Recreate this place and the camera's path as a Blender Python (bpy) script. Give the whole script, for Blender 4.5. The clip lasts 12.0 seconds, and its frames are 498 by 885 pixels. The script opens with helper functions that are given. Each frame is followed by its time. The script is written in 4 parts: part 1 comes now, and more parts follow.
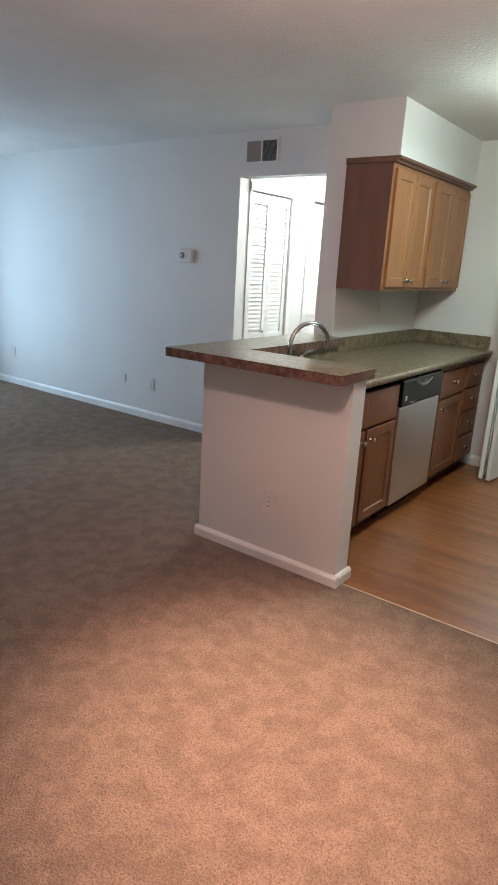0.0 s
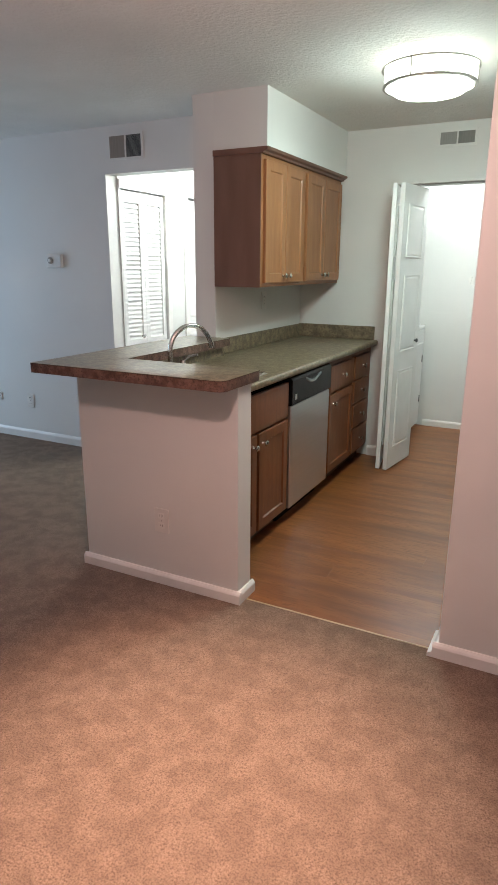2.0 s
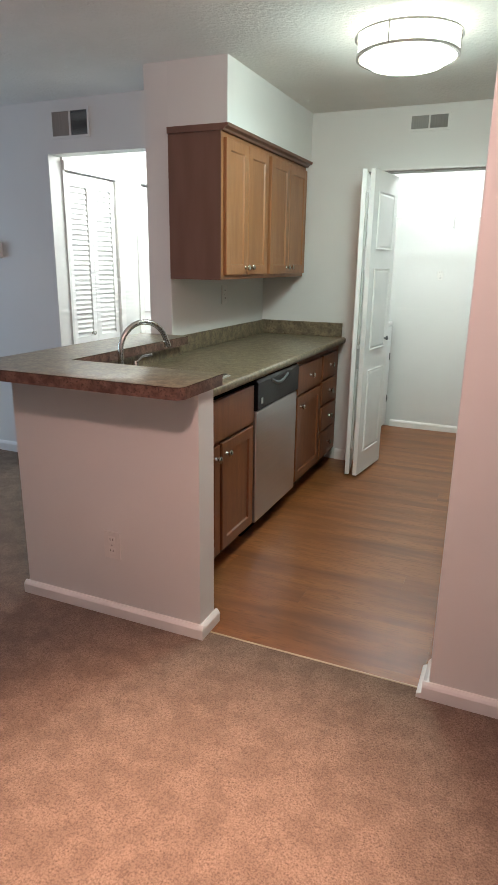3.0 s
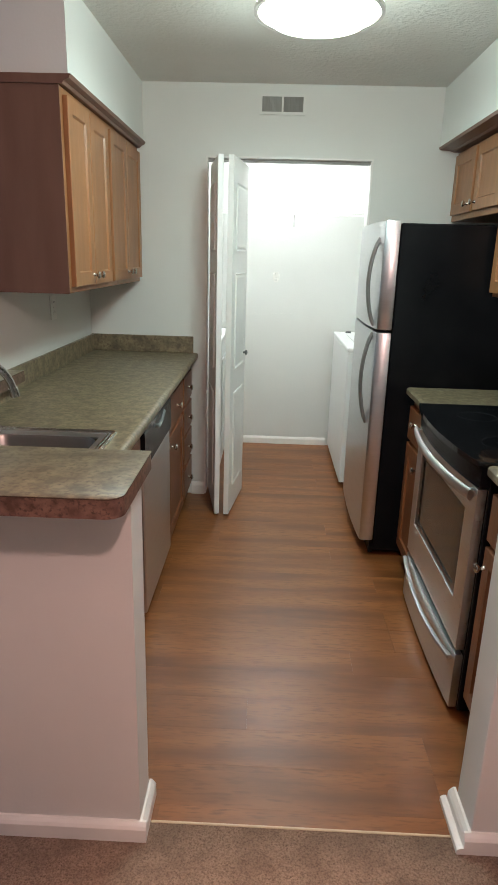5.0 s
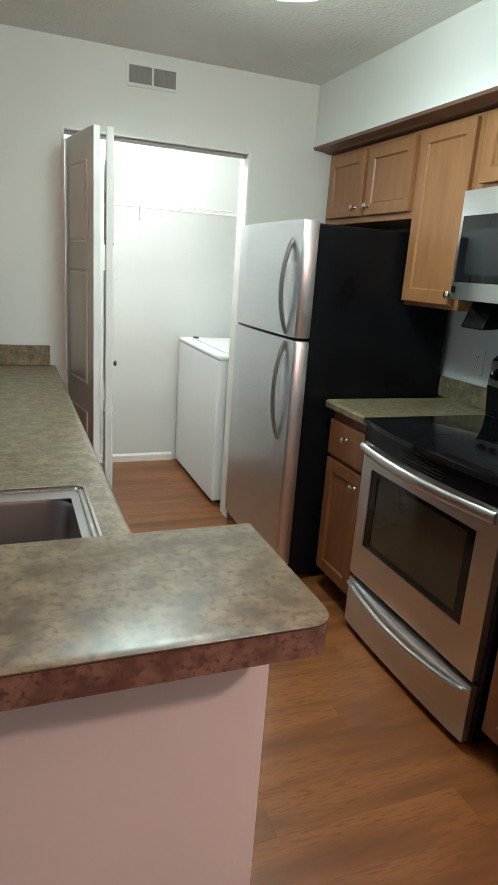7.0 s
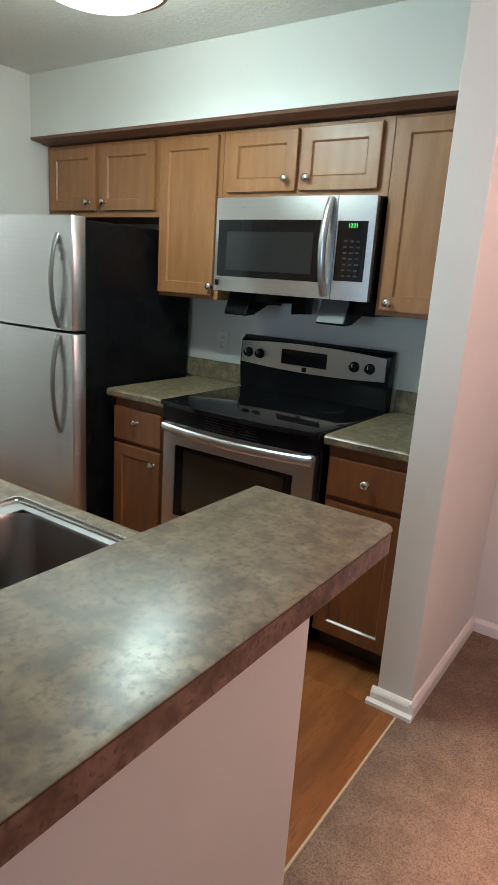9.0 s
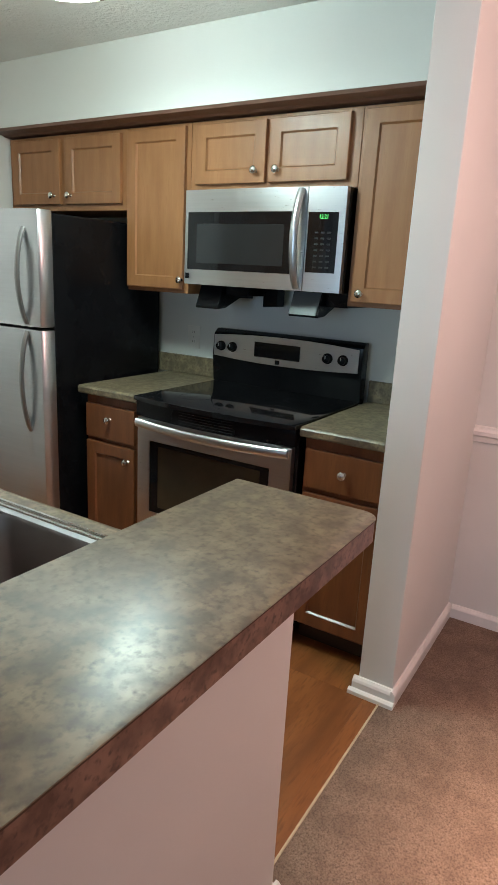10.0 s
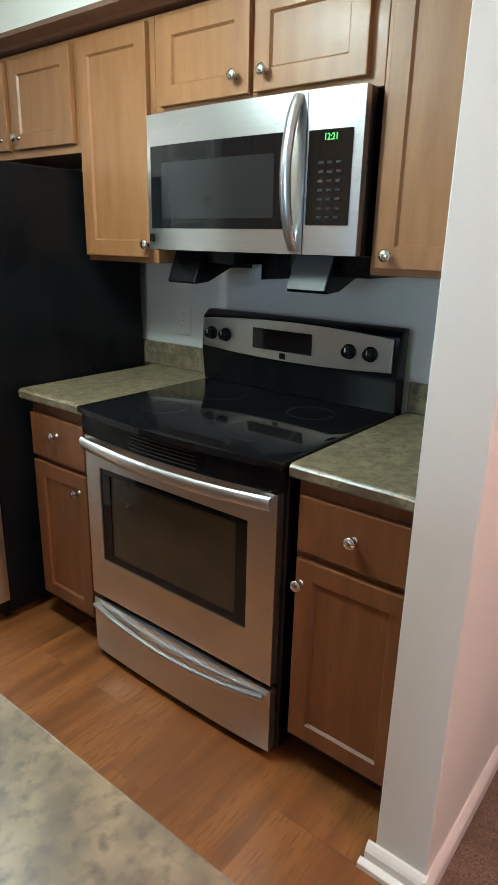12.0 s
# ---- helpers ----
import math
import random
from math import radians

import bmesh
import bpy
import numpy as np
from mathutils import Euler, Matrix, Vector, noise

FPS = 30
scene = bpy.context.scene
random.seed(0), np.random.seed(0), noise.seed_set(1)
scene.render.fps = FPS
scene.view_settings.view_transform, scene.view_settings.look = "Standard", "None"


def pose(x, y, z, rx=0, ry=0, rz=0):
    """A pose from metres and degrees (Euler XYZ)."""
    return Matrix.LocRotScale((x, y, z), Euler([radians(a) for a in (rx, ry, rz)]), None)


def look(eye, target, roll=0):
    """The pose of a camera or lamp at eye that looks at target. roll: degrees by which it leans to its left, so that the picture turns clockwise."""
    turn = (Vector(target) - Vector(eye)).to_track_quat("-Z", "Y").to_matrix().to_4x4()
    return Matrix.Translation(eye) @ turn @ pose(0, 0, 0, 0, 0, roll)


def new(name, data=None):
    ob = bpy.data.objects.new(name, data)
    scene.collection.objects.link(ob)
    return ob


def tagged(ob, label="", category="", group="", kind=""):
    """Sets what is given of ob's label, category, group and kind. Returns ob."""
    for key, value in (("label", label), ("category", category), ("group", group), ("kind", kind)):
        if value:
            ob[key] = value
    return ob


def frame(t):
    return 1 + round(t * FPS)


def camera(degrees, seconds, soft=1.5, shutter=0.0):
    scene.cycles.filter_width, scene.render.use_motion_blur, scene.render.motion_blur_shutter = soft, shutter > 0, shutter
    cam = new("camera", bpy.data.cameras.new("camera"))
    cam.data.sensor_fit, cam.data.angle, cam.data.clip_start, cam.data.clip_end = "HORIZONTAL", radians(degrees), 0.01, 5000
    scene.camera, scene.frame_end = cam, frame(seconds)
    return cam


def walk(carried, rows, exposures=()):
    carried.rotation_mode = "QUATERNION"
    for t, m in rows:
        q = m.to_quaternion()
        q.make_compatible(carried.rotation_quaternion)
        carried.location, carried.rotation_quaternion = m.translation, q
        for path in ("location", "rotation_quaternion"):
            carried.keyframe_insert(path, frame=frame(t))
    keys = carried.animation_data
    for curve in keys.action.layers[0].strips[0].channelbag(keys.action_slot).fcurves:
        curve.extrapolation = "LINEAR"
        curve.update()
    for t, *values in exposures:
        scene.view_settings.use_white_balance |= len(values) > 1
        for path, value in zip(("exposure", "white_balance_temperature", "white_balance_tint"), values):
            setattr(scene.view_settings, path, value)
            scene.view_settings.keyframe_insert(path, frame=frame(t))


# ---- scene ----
cam = camera(43.8, 12.0)
PATH = [
    (0, (1.283, 1.11, 1.445), (0.145, 2.659, 0.892), 3.2),
    (0.5, (1.31, 1.118, 1.46), (0.277, 2.737, 0.904), 2.4),
    (1, (1.323, 1.129, 1.454), (0.359, 2.792, 0.902), 1.5),
    (1.5, (1.307, 1.173, 1.443), (0.403, 2.87, 0.893), 1.1),
    (2, (1.245, 1.323, 1.447), (0.364, 3.033, 0.901), 0.3),
    (2.5, (1.168, 1.484, 1.442), (0.299, 3.2, 0.896), 0.4),
    (3, (1.082, 1.612, 1.422), (0.322, 3.375, 0.864), 0.8),
    (3.2, (1.017, 1.666, 1.426), (0.347, 3.469, 0.88), 0.8),
    (4.8, (0.441, 2.188, 1.481), (0.251, 4.094, 0.905), 1.8),
    (5, (0.366, 2.229, 1.487), (0.314, 4.144, 0.912), 1.6),
    (5.5, (0.189, 2.325, 1.466), (0.385, 4.229, 0.885), 1.7),
    (6, (0.036, 2.511, 1.471), (0.439, 4.389, 0.913), 2.1),
    (6.5, (-0.12, 2.638, 1.456), (0.456, 4.474, 0.912), 2.9),
    (8.3, (-0.768, 2.958, 1.44), (0.521, 4.399, 0.928), 4.5),
    (8.5, (-0.842, 2.966, 1.449), (0.577, 4.281, 0.942), 3.9),
    (9, (-0.958, 2.982, 1.45), (0.644, 4.065, 0.938), 3.8),
    (9.5, (-0.977, 2.993, 1.45), (0.658, 4.026, 0.94), 3.6),
    (10, (-0.959, 3.003, 1.441), (0.691, 4.005, 0.919), 3.1),
    (10.5, (-0.821, 3.02, 1.434), (0.819, 4.029, 0.895), 2.1),
    (11, (-0.569, 3.047, 1.438), (1.054, 4.074, 0.882), 2.0),
    (11.5, (-0.361, 3.091, 1.42), (1.214, 4.164, 0.815), 1.3),
    (12, (-0.137, 3.208, 1.415), (1.363, 4.379, 0.802), 1.4),
]
walk(cam, [(t, look(eye, target, roll)) for t, eye, target, roll in PATH],
     exposures=[(0.0, 0.0), (5.0, 0.0), (8.5, 0.0), (9.5, 0.0), (10.0, 0.05), (10.5, 0.0), (11.5, 0.08), (12.0, 0.36)])

# light levels
WINDOW_W, DINING_W, DOWN_W, KITCHEN_W, KITCHEN_DOWN_W, HALL_W, LAUNDRY_W, LAMP_GLOW = 68.0, 46.0, 430.0, 15.5, 14.5, 60.0, 34.0, 7.0

# ---- world, exposure and large lights ----
CEIL = 2.385
world = bpy.data.worlds.new("sky")
scene.world = world
world.use_nodes = True
wn = world.node_tree
sky = wn.nodes.new("ShaderNodeTexSky")
sky.sky_type, sky.sun_disc = "NISHITA", False
sky.sun_elevation, sky.sun_rotation = radians(40), radians(120)
wn.links.new(sky.outputs[0], wn.nodes["Background"].inputs[0])
wn.nodes["Background"].inputs[1].default_value = 0.08


def area_lamp(name, place, target, sx, sy, watts, colour):
    data = bpy.data.lights.new(name, "AREA")
    data.shape, data.size, data.size_y, data.energy, data.color = "RECTANGLE", sx, sy, watts, colour
    ob = new(name, data)
    ob.matrix_world = look(place, target)
    return ob


def bulb(name, place, watts, colour, radius):
    data = bpy.data.lights.new(name, "POINT")
    data.energy, data.color, data.shadow_soft_size = watts, colour, radius
    ob = new(name, data)
    ob.location = place
    return ob


area_lamp("window_daylight", (-5.53, 3.65, 1.1), (-4.5, 3.65, 1.15), 1.6, 1.9, WINDOW_W, (0.50, 0.74, 1.0))
DINING = (0.52, 2.36)
bulb("dining_bulb", (DINING[0], DINING[1], 2.02), DINING_W, (1.0, 0.62, 0.56), 0.05)
down = bpy.data.lights.new("dining_downlight", "SPOT")
down.energy, down.color, down.spot_size, down.spot_blend, down.shadow_soft_size = DOWN_W, (1.0, 0.62, 0.46), radians(60), 1.0, 0.04
new("dining_downlight", down).matrix_world = look((DINING[0], DINING[1], 2.01), (0.44, 2.50, 0))
bulb("kitchen_tube", (0.495, 4.62, 2.19), KITCHEN_W, (0.73, 1.0, 0.97), 0.18)
disc = area_lamp("kitchen_downlight", (0.495, 4.62, 2.215), (0.495, 4.6201, 0), 0.34, 0.34, KITCHEN_DOWN_W, (0.73, 1.0, 0.97))
disc.data.shape = "DISK"
# added light that brightens the hall and its louvers
bulb("hall_added_bulb", (-1.3, 6.1, 2.2), HALL_W, (0.90, 0.97, 1.0), 0.1)
bulb("laundry_bulb", (0.42, 6.45, 2.22), LAUNDRY_W, (0.90, 0.98, 1.0), 0.06)

# ---- materials ----


def mat(name, base, rough=0.5, metal=0.0, second=None, scale=8.0, stretch=(1, 1, 1), detail=4.0, bump=0.0, bump_scale=60.0,
        fine=None, fine_scale=0.0, fine_lo=0.52, fine_hi=0.68, spec=0.5, random_mix=0.0, emit=0.0, lo=0.35, hi=0.65, rough_var=0.06, coat=0.0):
    """A two-scale procedural surface: base and second colour mixed by stretched noise, fine grain, relief and gloss variation."""
    m = bpy.data.materials.new(name)
    m.use_nodes = True
    nt = m.node_tree
    b = nt.nodes["Principled BSDF"]
    b.inputs["Metallic"].default_value = metal
    b.inputs["Specular IOR Level"].default_value = spec
    b.inputs["Coat Weight"].default_value = coat
    if emit:
        b.inputs["Emission Color"].default_value = (*base, 1)
        b.inputs["Emission Strength"].default_value = emit
    tc = nt.nodes.new("ShaderNodeTexCoord")
    mp = nt.nodes.new("ShaderNodeMapping")
    mp.inputs["Scale"].default_value = stretch
    nt.links.new(tc.outputs["Object"], mp.inputs["Vector"])
    info = nt.nodes.new("ShaderNodeObjectInfo")
    shift = nt.nodes.new("ShaderNodeVectorMath")
    shift.operation = "ADD"
    far = nt.nodes.new("ShaderNodeMath")
    far.operation = "MULTIPLY"
    far.inputs[1].default_value = 37.0
    nt.links.new(info.outputs["Random"], far.inputs[0])
    nt.links.new(mp.outputs[0], shift.inputs[0])
    nt.links.new(far.outputs[0], shift.inputs[1])

    def noise_node(s, d):
        n = nt.nodes.new("ShaderNodeTexNoise")
        n.inputs["Scale"].default_value, n.inputs["Detail"].default_value = s, d
        nt.links.new(shift.outputs[0], n.inputs["Vector"])
        return n

    def ramp(src, a, c):
        r = nt.nodes.new("ShaderNodeMapRange")
        r.inputs["From Min"].default_value, r.inputs["From Max"].default_value = a, c
        nt.links.new(src, r.inputs["Value"])
        return r.outputs[0]

    def mix(fac, a, c):
        x = nt.nodes.new("ShaderNodeMix")
        x.data_type = "RGBA"
        for sock, v in ((x.inputs[0], fac), (x.inputs[6], a), (x.inputs[7], c)):
            if hasattr(v, "is_linked"):
                nt.links.new(v, sock)
            else:
                sock.default_value = v if isinstance(v, float) else (*v, 1)
        return x.outputs[2]
    second = second or tuple(c * 0.9 for c in base)
    big = noise_node(scale, detail)
    col = mix(ramp(big.outputs["Fac"], lo, hi), base, second)
    small = noise_node(fine_scale or scale * 6.5, 3.0)
    if fine:
        col = mix(ramp(small.outputs["Fac"], fine_lo, fine_hi), col, fine)
    if random_mix:
        f = nt.nodes.new("ShaderNodeMath")
        f.operation = "MULTIPLY"
        f.inputs[1].default_value = random_mix
        nt.links.new(info.outputs["Random"], f.inputs[0])
        col = mix(f.outputs[0], col, tuple(c * 0.55 for c in second))
    nt.links.new(col, b.inputs["Base Color"])
    rr = nt.nodes.new("ShaderNodeMapRange")
    rr.inputs["To Min"].default_value, rr.inputs["To Max"].default_value = max(0.02, rough - rough_var), min(1, rough + rough_var)
    nt.links.new(small.outputs["Fac"], rr.inputs["Value"])
    nt.links.new(rr.outputs[0], b.inputs["Roughness"])
    if bump:
        g = noise_node(bump_scale, 3.0)
        bp = nt.nodes.new("ShaderNodeBump")
        bp.inputs["Strength"].default_value, bp.inputs["Distance"].default_value = bump, 0.01
        nt.links.new(g.outputs["Fac"], bp.inputs["Height"])
        nt.links.new(bp.outputs[0], b.inputs["Normal"])
    return m


PAINT = mat("wall_paint", (0.69, 0.695, 0.665), 0.62, second=(0.655, 0.66, 0.635), scale=1.5, bump=0.05, bump_scale=90)
CEILING = mat("ceiling_texture", (0.72, 0.70, 0.66), 0.85, second=(0.66, 0.64, 0.60), scale=2.0, bump=0.5, bump_scale=55)
TRIM = mat("white_trim_paint", (0.80, 0.79, 0.76), 0.35, second=(0.72, 0.71, 0.68), scale=6, bump=0.05)
DOORW = mat("white_door_paint", (0.80, 0.80, 0.78), 0.38, second=(0.74, 0.74, 0.72), scale=4, bump=0.05, bump_scale=40)
CARPET = mat("cut_pile_carpet", (0.300, 0.217, 0.165), 0.97, second=(0.236, 0.169, 0.128), scale=13.0, detail=13, fine=(0.135, 0.092, 0.068), fine_scale=200, fine_lo=0.38, fine_hi=0.74, bump=1.0, bump_scale=180, lo=0.42, hi=0.60, spec=0.1)
PLANK = mat("vinyl_plank", (0.29, 0.106, 0.031), 0.36, second=(0.135, 0.044, 0.013), scale=1.6, stretch=(1.0, 7, 1), detail=11, fine=(0.18, 0.062, 0.018), fine_scale=18, fine_lo=0.50, fine_hi=0.70, random_mix=0.14, bump=0.02, bump_scale=30, rough_var=0.08, lo=0.36, hi=0.68)
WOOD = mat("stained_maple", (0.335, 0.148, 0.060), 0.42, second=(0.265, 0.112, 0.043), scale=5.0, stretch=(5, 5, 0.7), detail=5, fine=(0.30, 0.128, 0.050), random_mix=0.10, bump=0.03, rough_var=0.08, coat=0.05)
# same maple as WOOD; the shade on the base cabinets is in its colour
WOOD_SHADED = mat("stained_maple_shaded", (0.215, 0.076, 0.028), 0.36, second=(0.155, 0.052, 0.020), scale=5.0, stretch=(5, 5, 0.7), detail=5, fine=(0.17, 0.058, 0.024), random_mix=0.10, bump=0.03, rough_var=0.08, coat=0.12)
# maple darkened for the end panel's shade from the kitchen lamp; mouldings share it
ENDPANEL = mat("maple_panel_shaded", (0.175, 0.090, 0.062), 0.45, second=(0.15, 0.074, 0.050), scale=4, stretch=(4, 4, 0.6), bump=0.03)
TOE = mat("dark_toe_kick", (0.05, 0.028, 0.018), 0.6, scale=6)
LAMINATE = mat("mottled_laminate", (0.250, 0.200, 0.120), 0.37, spec=0.85, second=(0.108, 0.081, 0.050), scale=24.0, detail=12, fine=(0.082, 0.056, 0.036), fine_scale=80, fine_lo=0.48, fine_hi=0.74, bump=0.03, lo=0.36, hi=0.64, rough_var=0.07)
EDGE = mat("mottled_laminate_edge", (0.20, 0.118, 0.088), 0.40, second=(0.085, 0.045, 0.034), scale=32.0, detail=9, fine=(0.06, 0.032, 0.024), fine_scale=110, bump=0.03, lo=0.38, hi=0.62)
STEEL = mat("brushed_steel", (0.60, 0.61, 0.625), 0.31, metal=1.0, second=(0.575, 0.585, 0.60), scale=3, stretch=(1, 1, 30))
STEELH = mat("brushed_steel_across", (0.66, 0.67, 0.68), 0.30, metal=1.0, second=(0.63, 0.64, 0.65), scale=3, stretch=(1, 1, 40))
CHROME = mat("satin_nickel", (0.66, 0.64, 0.60), 0.22, metal=1.0, scale=10)
BLACK = mat("black_enamel", (0.004, 0.004, 0.005), 0.24, spec=0.16, second=(0.008, 0.008, 0.009), scale=5, bump=0.05, bump_scale=120)
GLOSS = mat("black_glass", (0.005, 0.005, 0.006), 0.06, spec=0.35, second=(0.010, 0.010, 0.011), scale=4, rough_var=0.03)
OVENGLASS = mat("dark_oven_glass", (0.050, 0.036, 0.022), 0.10, second=(0.028, 0.022, 0.016), scale=3, rough_var=0.03)
MWGLASS = mat("dark_mesh_window", (0.020, 0.021, 0.023), 0.16, second=(0.016, 0.017, 0.018), scale=3, rough_var=0.03)
DARK = mat("dark_void", (0.02, 0.02, 0.02), 0.8)
RINGMARK = mat("faint_burner_print", (0.030, 0.030, 0.032), 0.25, scale=8)
GREYP = mat("grey_plastic", (0.10, 0.11, 0.11), 0.45, scale=8)
APPL = mat("white_enamel", (0.80, 0.81, 0.80), 0.55, second=(0.785, 0.795, 0.785), scale=1.5, spec=0.3)
BASIN = mat("dull_steel_basin", (0.30, 0.29, 0.28), 0.36, metal=1.0, second=(0.24, 0.235, 0.23), scale=4)
PLATE = mat("white_plastic", (0.74, 0.73, 0.69), 0.35, scale=8)
LOUVGREY = mat("grey_vent_metal", (0.30, 0.30, 0.28), 0.5, scale=8)
DIFF = mat("lamp_diffuser", (0.93, 1.0, 0.90), 0.4, emit=LAMP_GLOW)
GREEN = mat("green_digits", (0.12, 0.9, 0.18), 0.4, emit=0.9)
MARK = mat("pale_print", (0.008, 0.009, 0.010), 0.5)
SEAM = mat("pale_edge_strip", (0.55, 0.45, 0.30), 0.5, scale=20)
GLASS = bpy.data.materials.new("window_glass")
GLASS.use_nodes = True
GLASS.node_tree.nodes["Principled BSDF"].inputs["Transmission Weight"].default_value = 1.0
GLASS.node_tree.nodes["Principled BSDF"].inputs["Roughness"].default_value = 0.0

# ---- mesh helpers ----
ORIGIN = {}


def thing(name, at, label, category, group="", kind=""):
    ob = new(name)
    ob.empty_display_size = 0.1
    ob.location = at
    ORIGIN[ob] = Vector(at)
    return tagged(ob, label, category, group, kind)


def part(name, bm, material, parent=None, label="", smooth=False):
    """Links a bmesh given in world places as one mesh under a thing or a part."""
    origin = ORIGIN[parent] if parent else Vector((0, 0, 0))
    bmesh.ops.recalc_face_normals(bm, faces=bm.faces)
    bmesh.ops.translate(bm, verts=bm.verts, vec=-origin)
    me = bpy.data.meshes.new(name)
    bm.to_mesh(me)
    bm.free()
    me.materials.append(material)
    if smooth:
        me.shade_smooth()
        me.set_sharp_from_angle(angle=radians(40))
    ob = new(name, me)
    if parent:
        ob.parent = parent
    ORIGIN[ob] = origin
    return tagged(ob, label) if label else ob


def add_box(bm, x0, x1, y0, y1, z0, z1, bevel=0.0, seg=1):
    r = bmesh.ops.create_cube(bm, size=1.0)
    vs = r["verts"]
    for v in vs:
        v.co = Vector((x0 + (v.co.x + 0.5) * (x1 - x0), y0 + (v.co.y + 0.5) * (y1 - y0), z0 + (v.co.z + 0.5) * (z1 - z0)))
    if bevel:
        es = list({e for v in vs for e in v.link_edges})
        bmesh.ops.bevel(bm, geom=es, offset=bevel, segments=seg, affect="EDGES", profile=0.5)
    return bm


def box(*a, **k):
    return add_box(bmesh.new(), *a, **k)


def boxes(*rows, bevel=0.0):
    bm = bmesh.new()
    for r in rows:
        add_box(bm, *r, bevel=bevel)
    return bm


def prism(points, z0, z1, bevel=0.0, axis="z"):
    """A flat outline pushed along an axis. z: points are (x, y); y: points are (x, z); x: points are (y, z)."""
    bm = bmesh.new()
    place = {"z": lambda p, h: (p[0], p[1], h), "y": lambda p, h: (p[0], h, p[1]), "x": lambda p, h: (h, p[0], p[1])}[axis]
    lo = [bm.verts.new(place(p, z0)) for p in points]
    hi = [bm.verts.new(place(p, z1)) for p in points]
    bm.faces.new(lo)
    bm.faces.new(hi[::-1])
    n = len(points)
    for i in range(n):
        bm.faces.new((lo[i], hi[i], hi[(i + 1) % n], lo[(i + 1) % n]))
    if bevel:
        caps = [e for e in bm.edges if (e.verts[0] in lo and e.verts[1] in lo) or (e.verts[0] in hi and e.verts[1] in hi)]
        bmesh.ops.bevel(bm, geom=caps, offset=bevel, segments=2, affect="EDGES", profile=0.5)
    return bm


def rounded(x0, x1, y0, y1, radii, n=6):
    """A rectangle outline with a radius for each corner: (x0,y0), (x1,y0), (x1,y1), (x0,y1)."""
    out = []
    for (cx, cy, sx, sy, a0), r in zip(((x0, y0, 1, 1, 180), (x1, y0, -1, 1, 270), (x1, y1, -1, -1, 0), (x0, y1, 1, -1, 90)), radii):
        if r <= 0:
            out.append((cx, cy))
            continue
        for i in range(n + 1):
            a = radians(a0 + 90 * i / n)
            out.append((cx + sx * r + r * math.cos(a), cy + sy * r + r * math.sin(a)))
    return out


def tube(points, r, n=10, flat=1.0, up=(0, 0, 1)):
    """A rod along a line of points; flat squeezes its section along the second direction."""
    bm = bmesh.new()
    pts = [Vector(p) for p in points]
    rings = []
    for i, p in enumerate(pts):
        d = (pts[min(i + 1, len(pts) - 1)] - pts[max(i - 1, 0)]).normalized()
        a = d.cross(Vector(up))
        a = a.normalized() if a.length > 1e-4 else d.orthogonal().normalized()
        c = a.cross(d).normalized()
        rings.append([bm.verts.new(p + a * r * math.cos(2 * math.pi * k / n) + c * r * flat * math.sin(2 * math.pi * k / n)) for k in range(n)])
    for s, t in zip(rings, rings[1:]):
        for k in range(n):
            bm.faces.new((s[k], s[(k + 1) % n], t[(k + 1) % n], t[k]))
    bm.faces.new(rings[0])
    bm.faces.new(rings[-1][::-1])
    return bm


def lathe(profile, at, axis, n=20):
    """A turned shape: profile of (radius, distance along axis), starting at the place at."""
    bm = bmesh.new()
    turn = Vector(axis).to_track_quat("Z", "Y").to_matrix()
    rings = []
    for r, h in profile:
        rings.append([bm.verts.new(Vector(at) + turn @ Vector((r * math.cos(2 * math.pi * k / n), r * math.sin(2 * math.pi * k / n), h))) for k in range(n)])
    for s, t in zip(rings, rings[1:]):
        for k in range(n):
            bm.faces.new((s[k], s[(k + 1) % n], t[(k + 1) % n], t[k]))
    bm.faces.new(rings[0][::-1])
    bm.faces.new(rings[-1])
    return bm


def shaker(x, out, y0, y1, z0, z1, thick=0.019, rail=0.052, dip=0.008):
    """A framed door or drawer front in a plane of constant x. out: +1 or -1, the way it faces; x is its front face."""
    bm = box(min(x, x - out * thick), max(x, x - out * thick), y0, y1, z0, z1)
    front = max(bm.faces, key=lambda f: f.calc_center_median().x * out)
    edge = list(front.edges)
    if rail:
        bmesh.ops.inset_region(bm, faces=[front], thickness=rail, use_even_offset=True)
        r = bmesh.ops.inset_region(bm, faces=[front], thickness=0.006, use_even_offset=True)
        for v in front.verts:
            v.co.x -= out * dip
    bmesh.ops.bevel(bm, geom=edge, offset=0.003, segments=2, affect="EDGES", profile=0.5)
    return bm


def knob_mesh(at, axis):
    return lathe(((0.009, 0.0), (0.0065, 0.003), (0.0055, 0.012), (0.009, 0.016), (0.0145, 0.020), (0.0155, 0.025), (0.012, 0.029), (0.004, 0.031)), at, axis, 16)


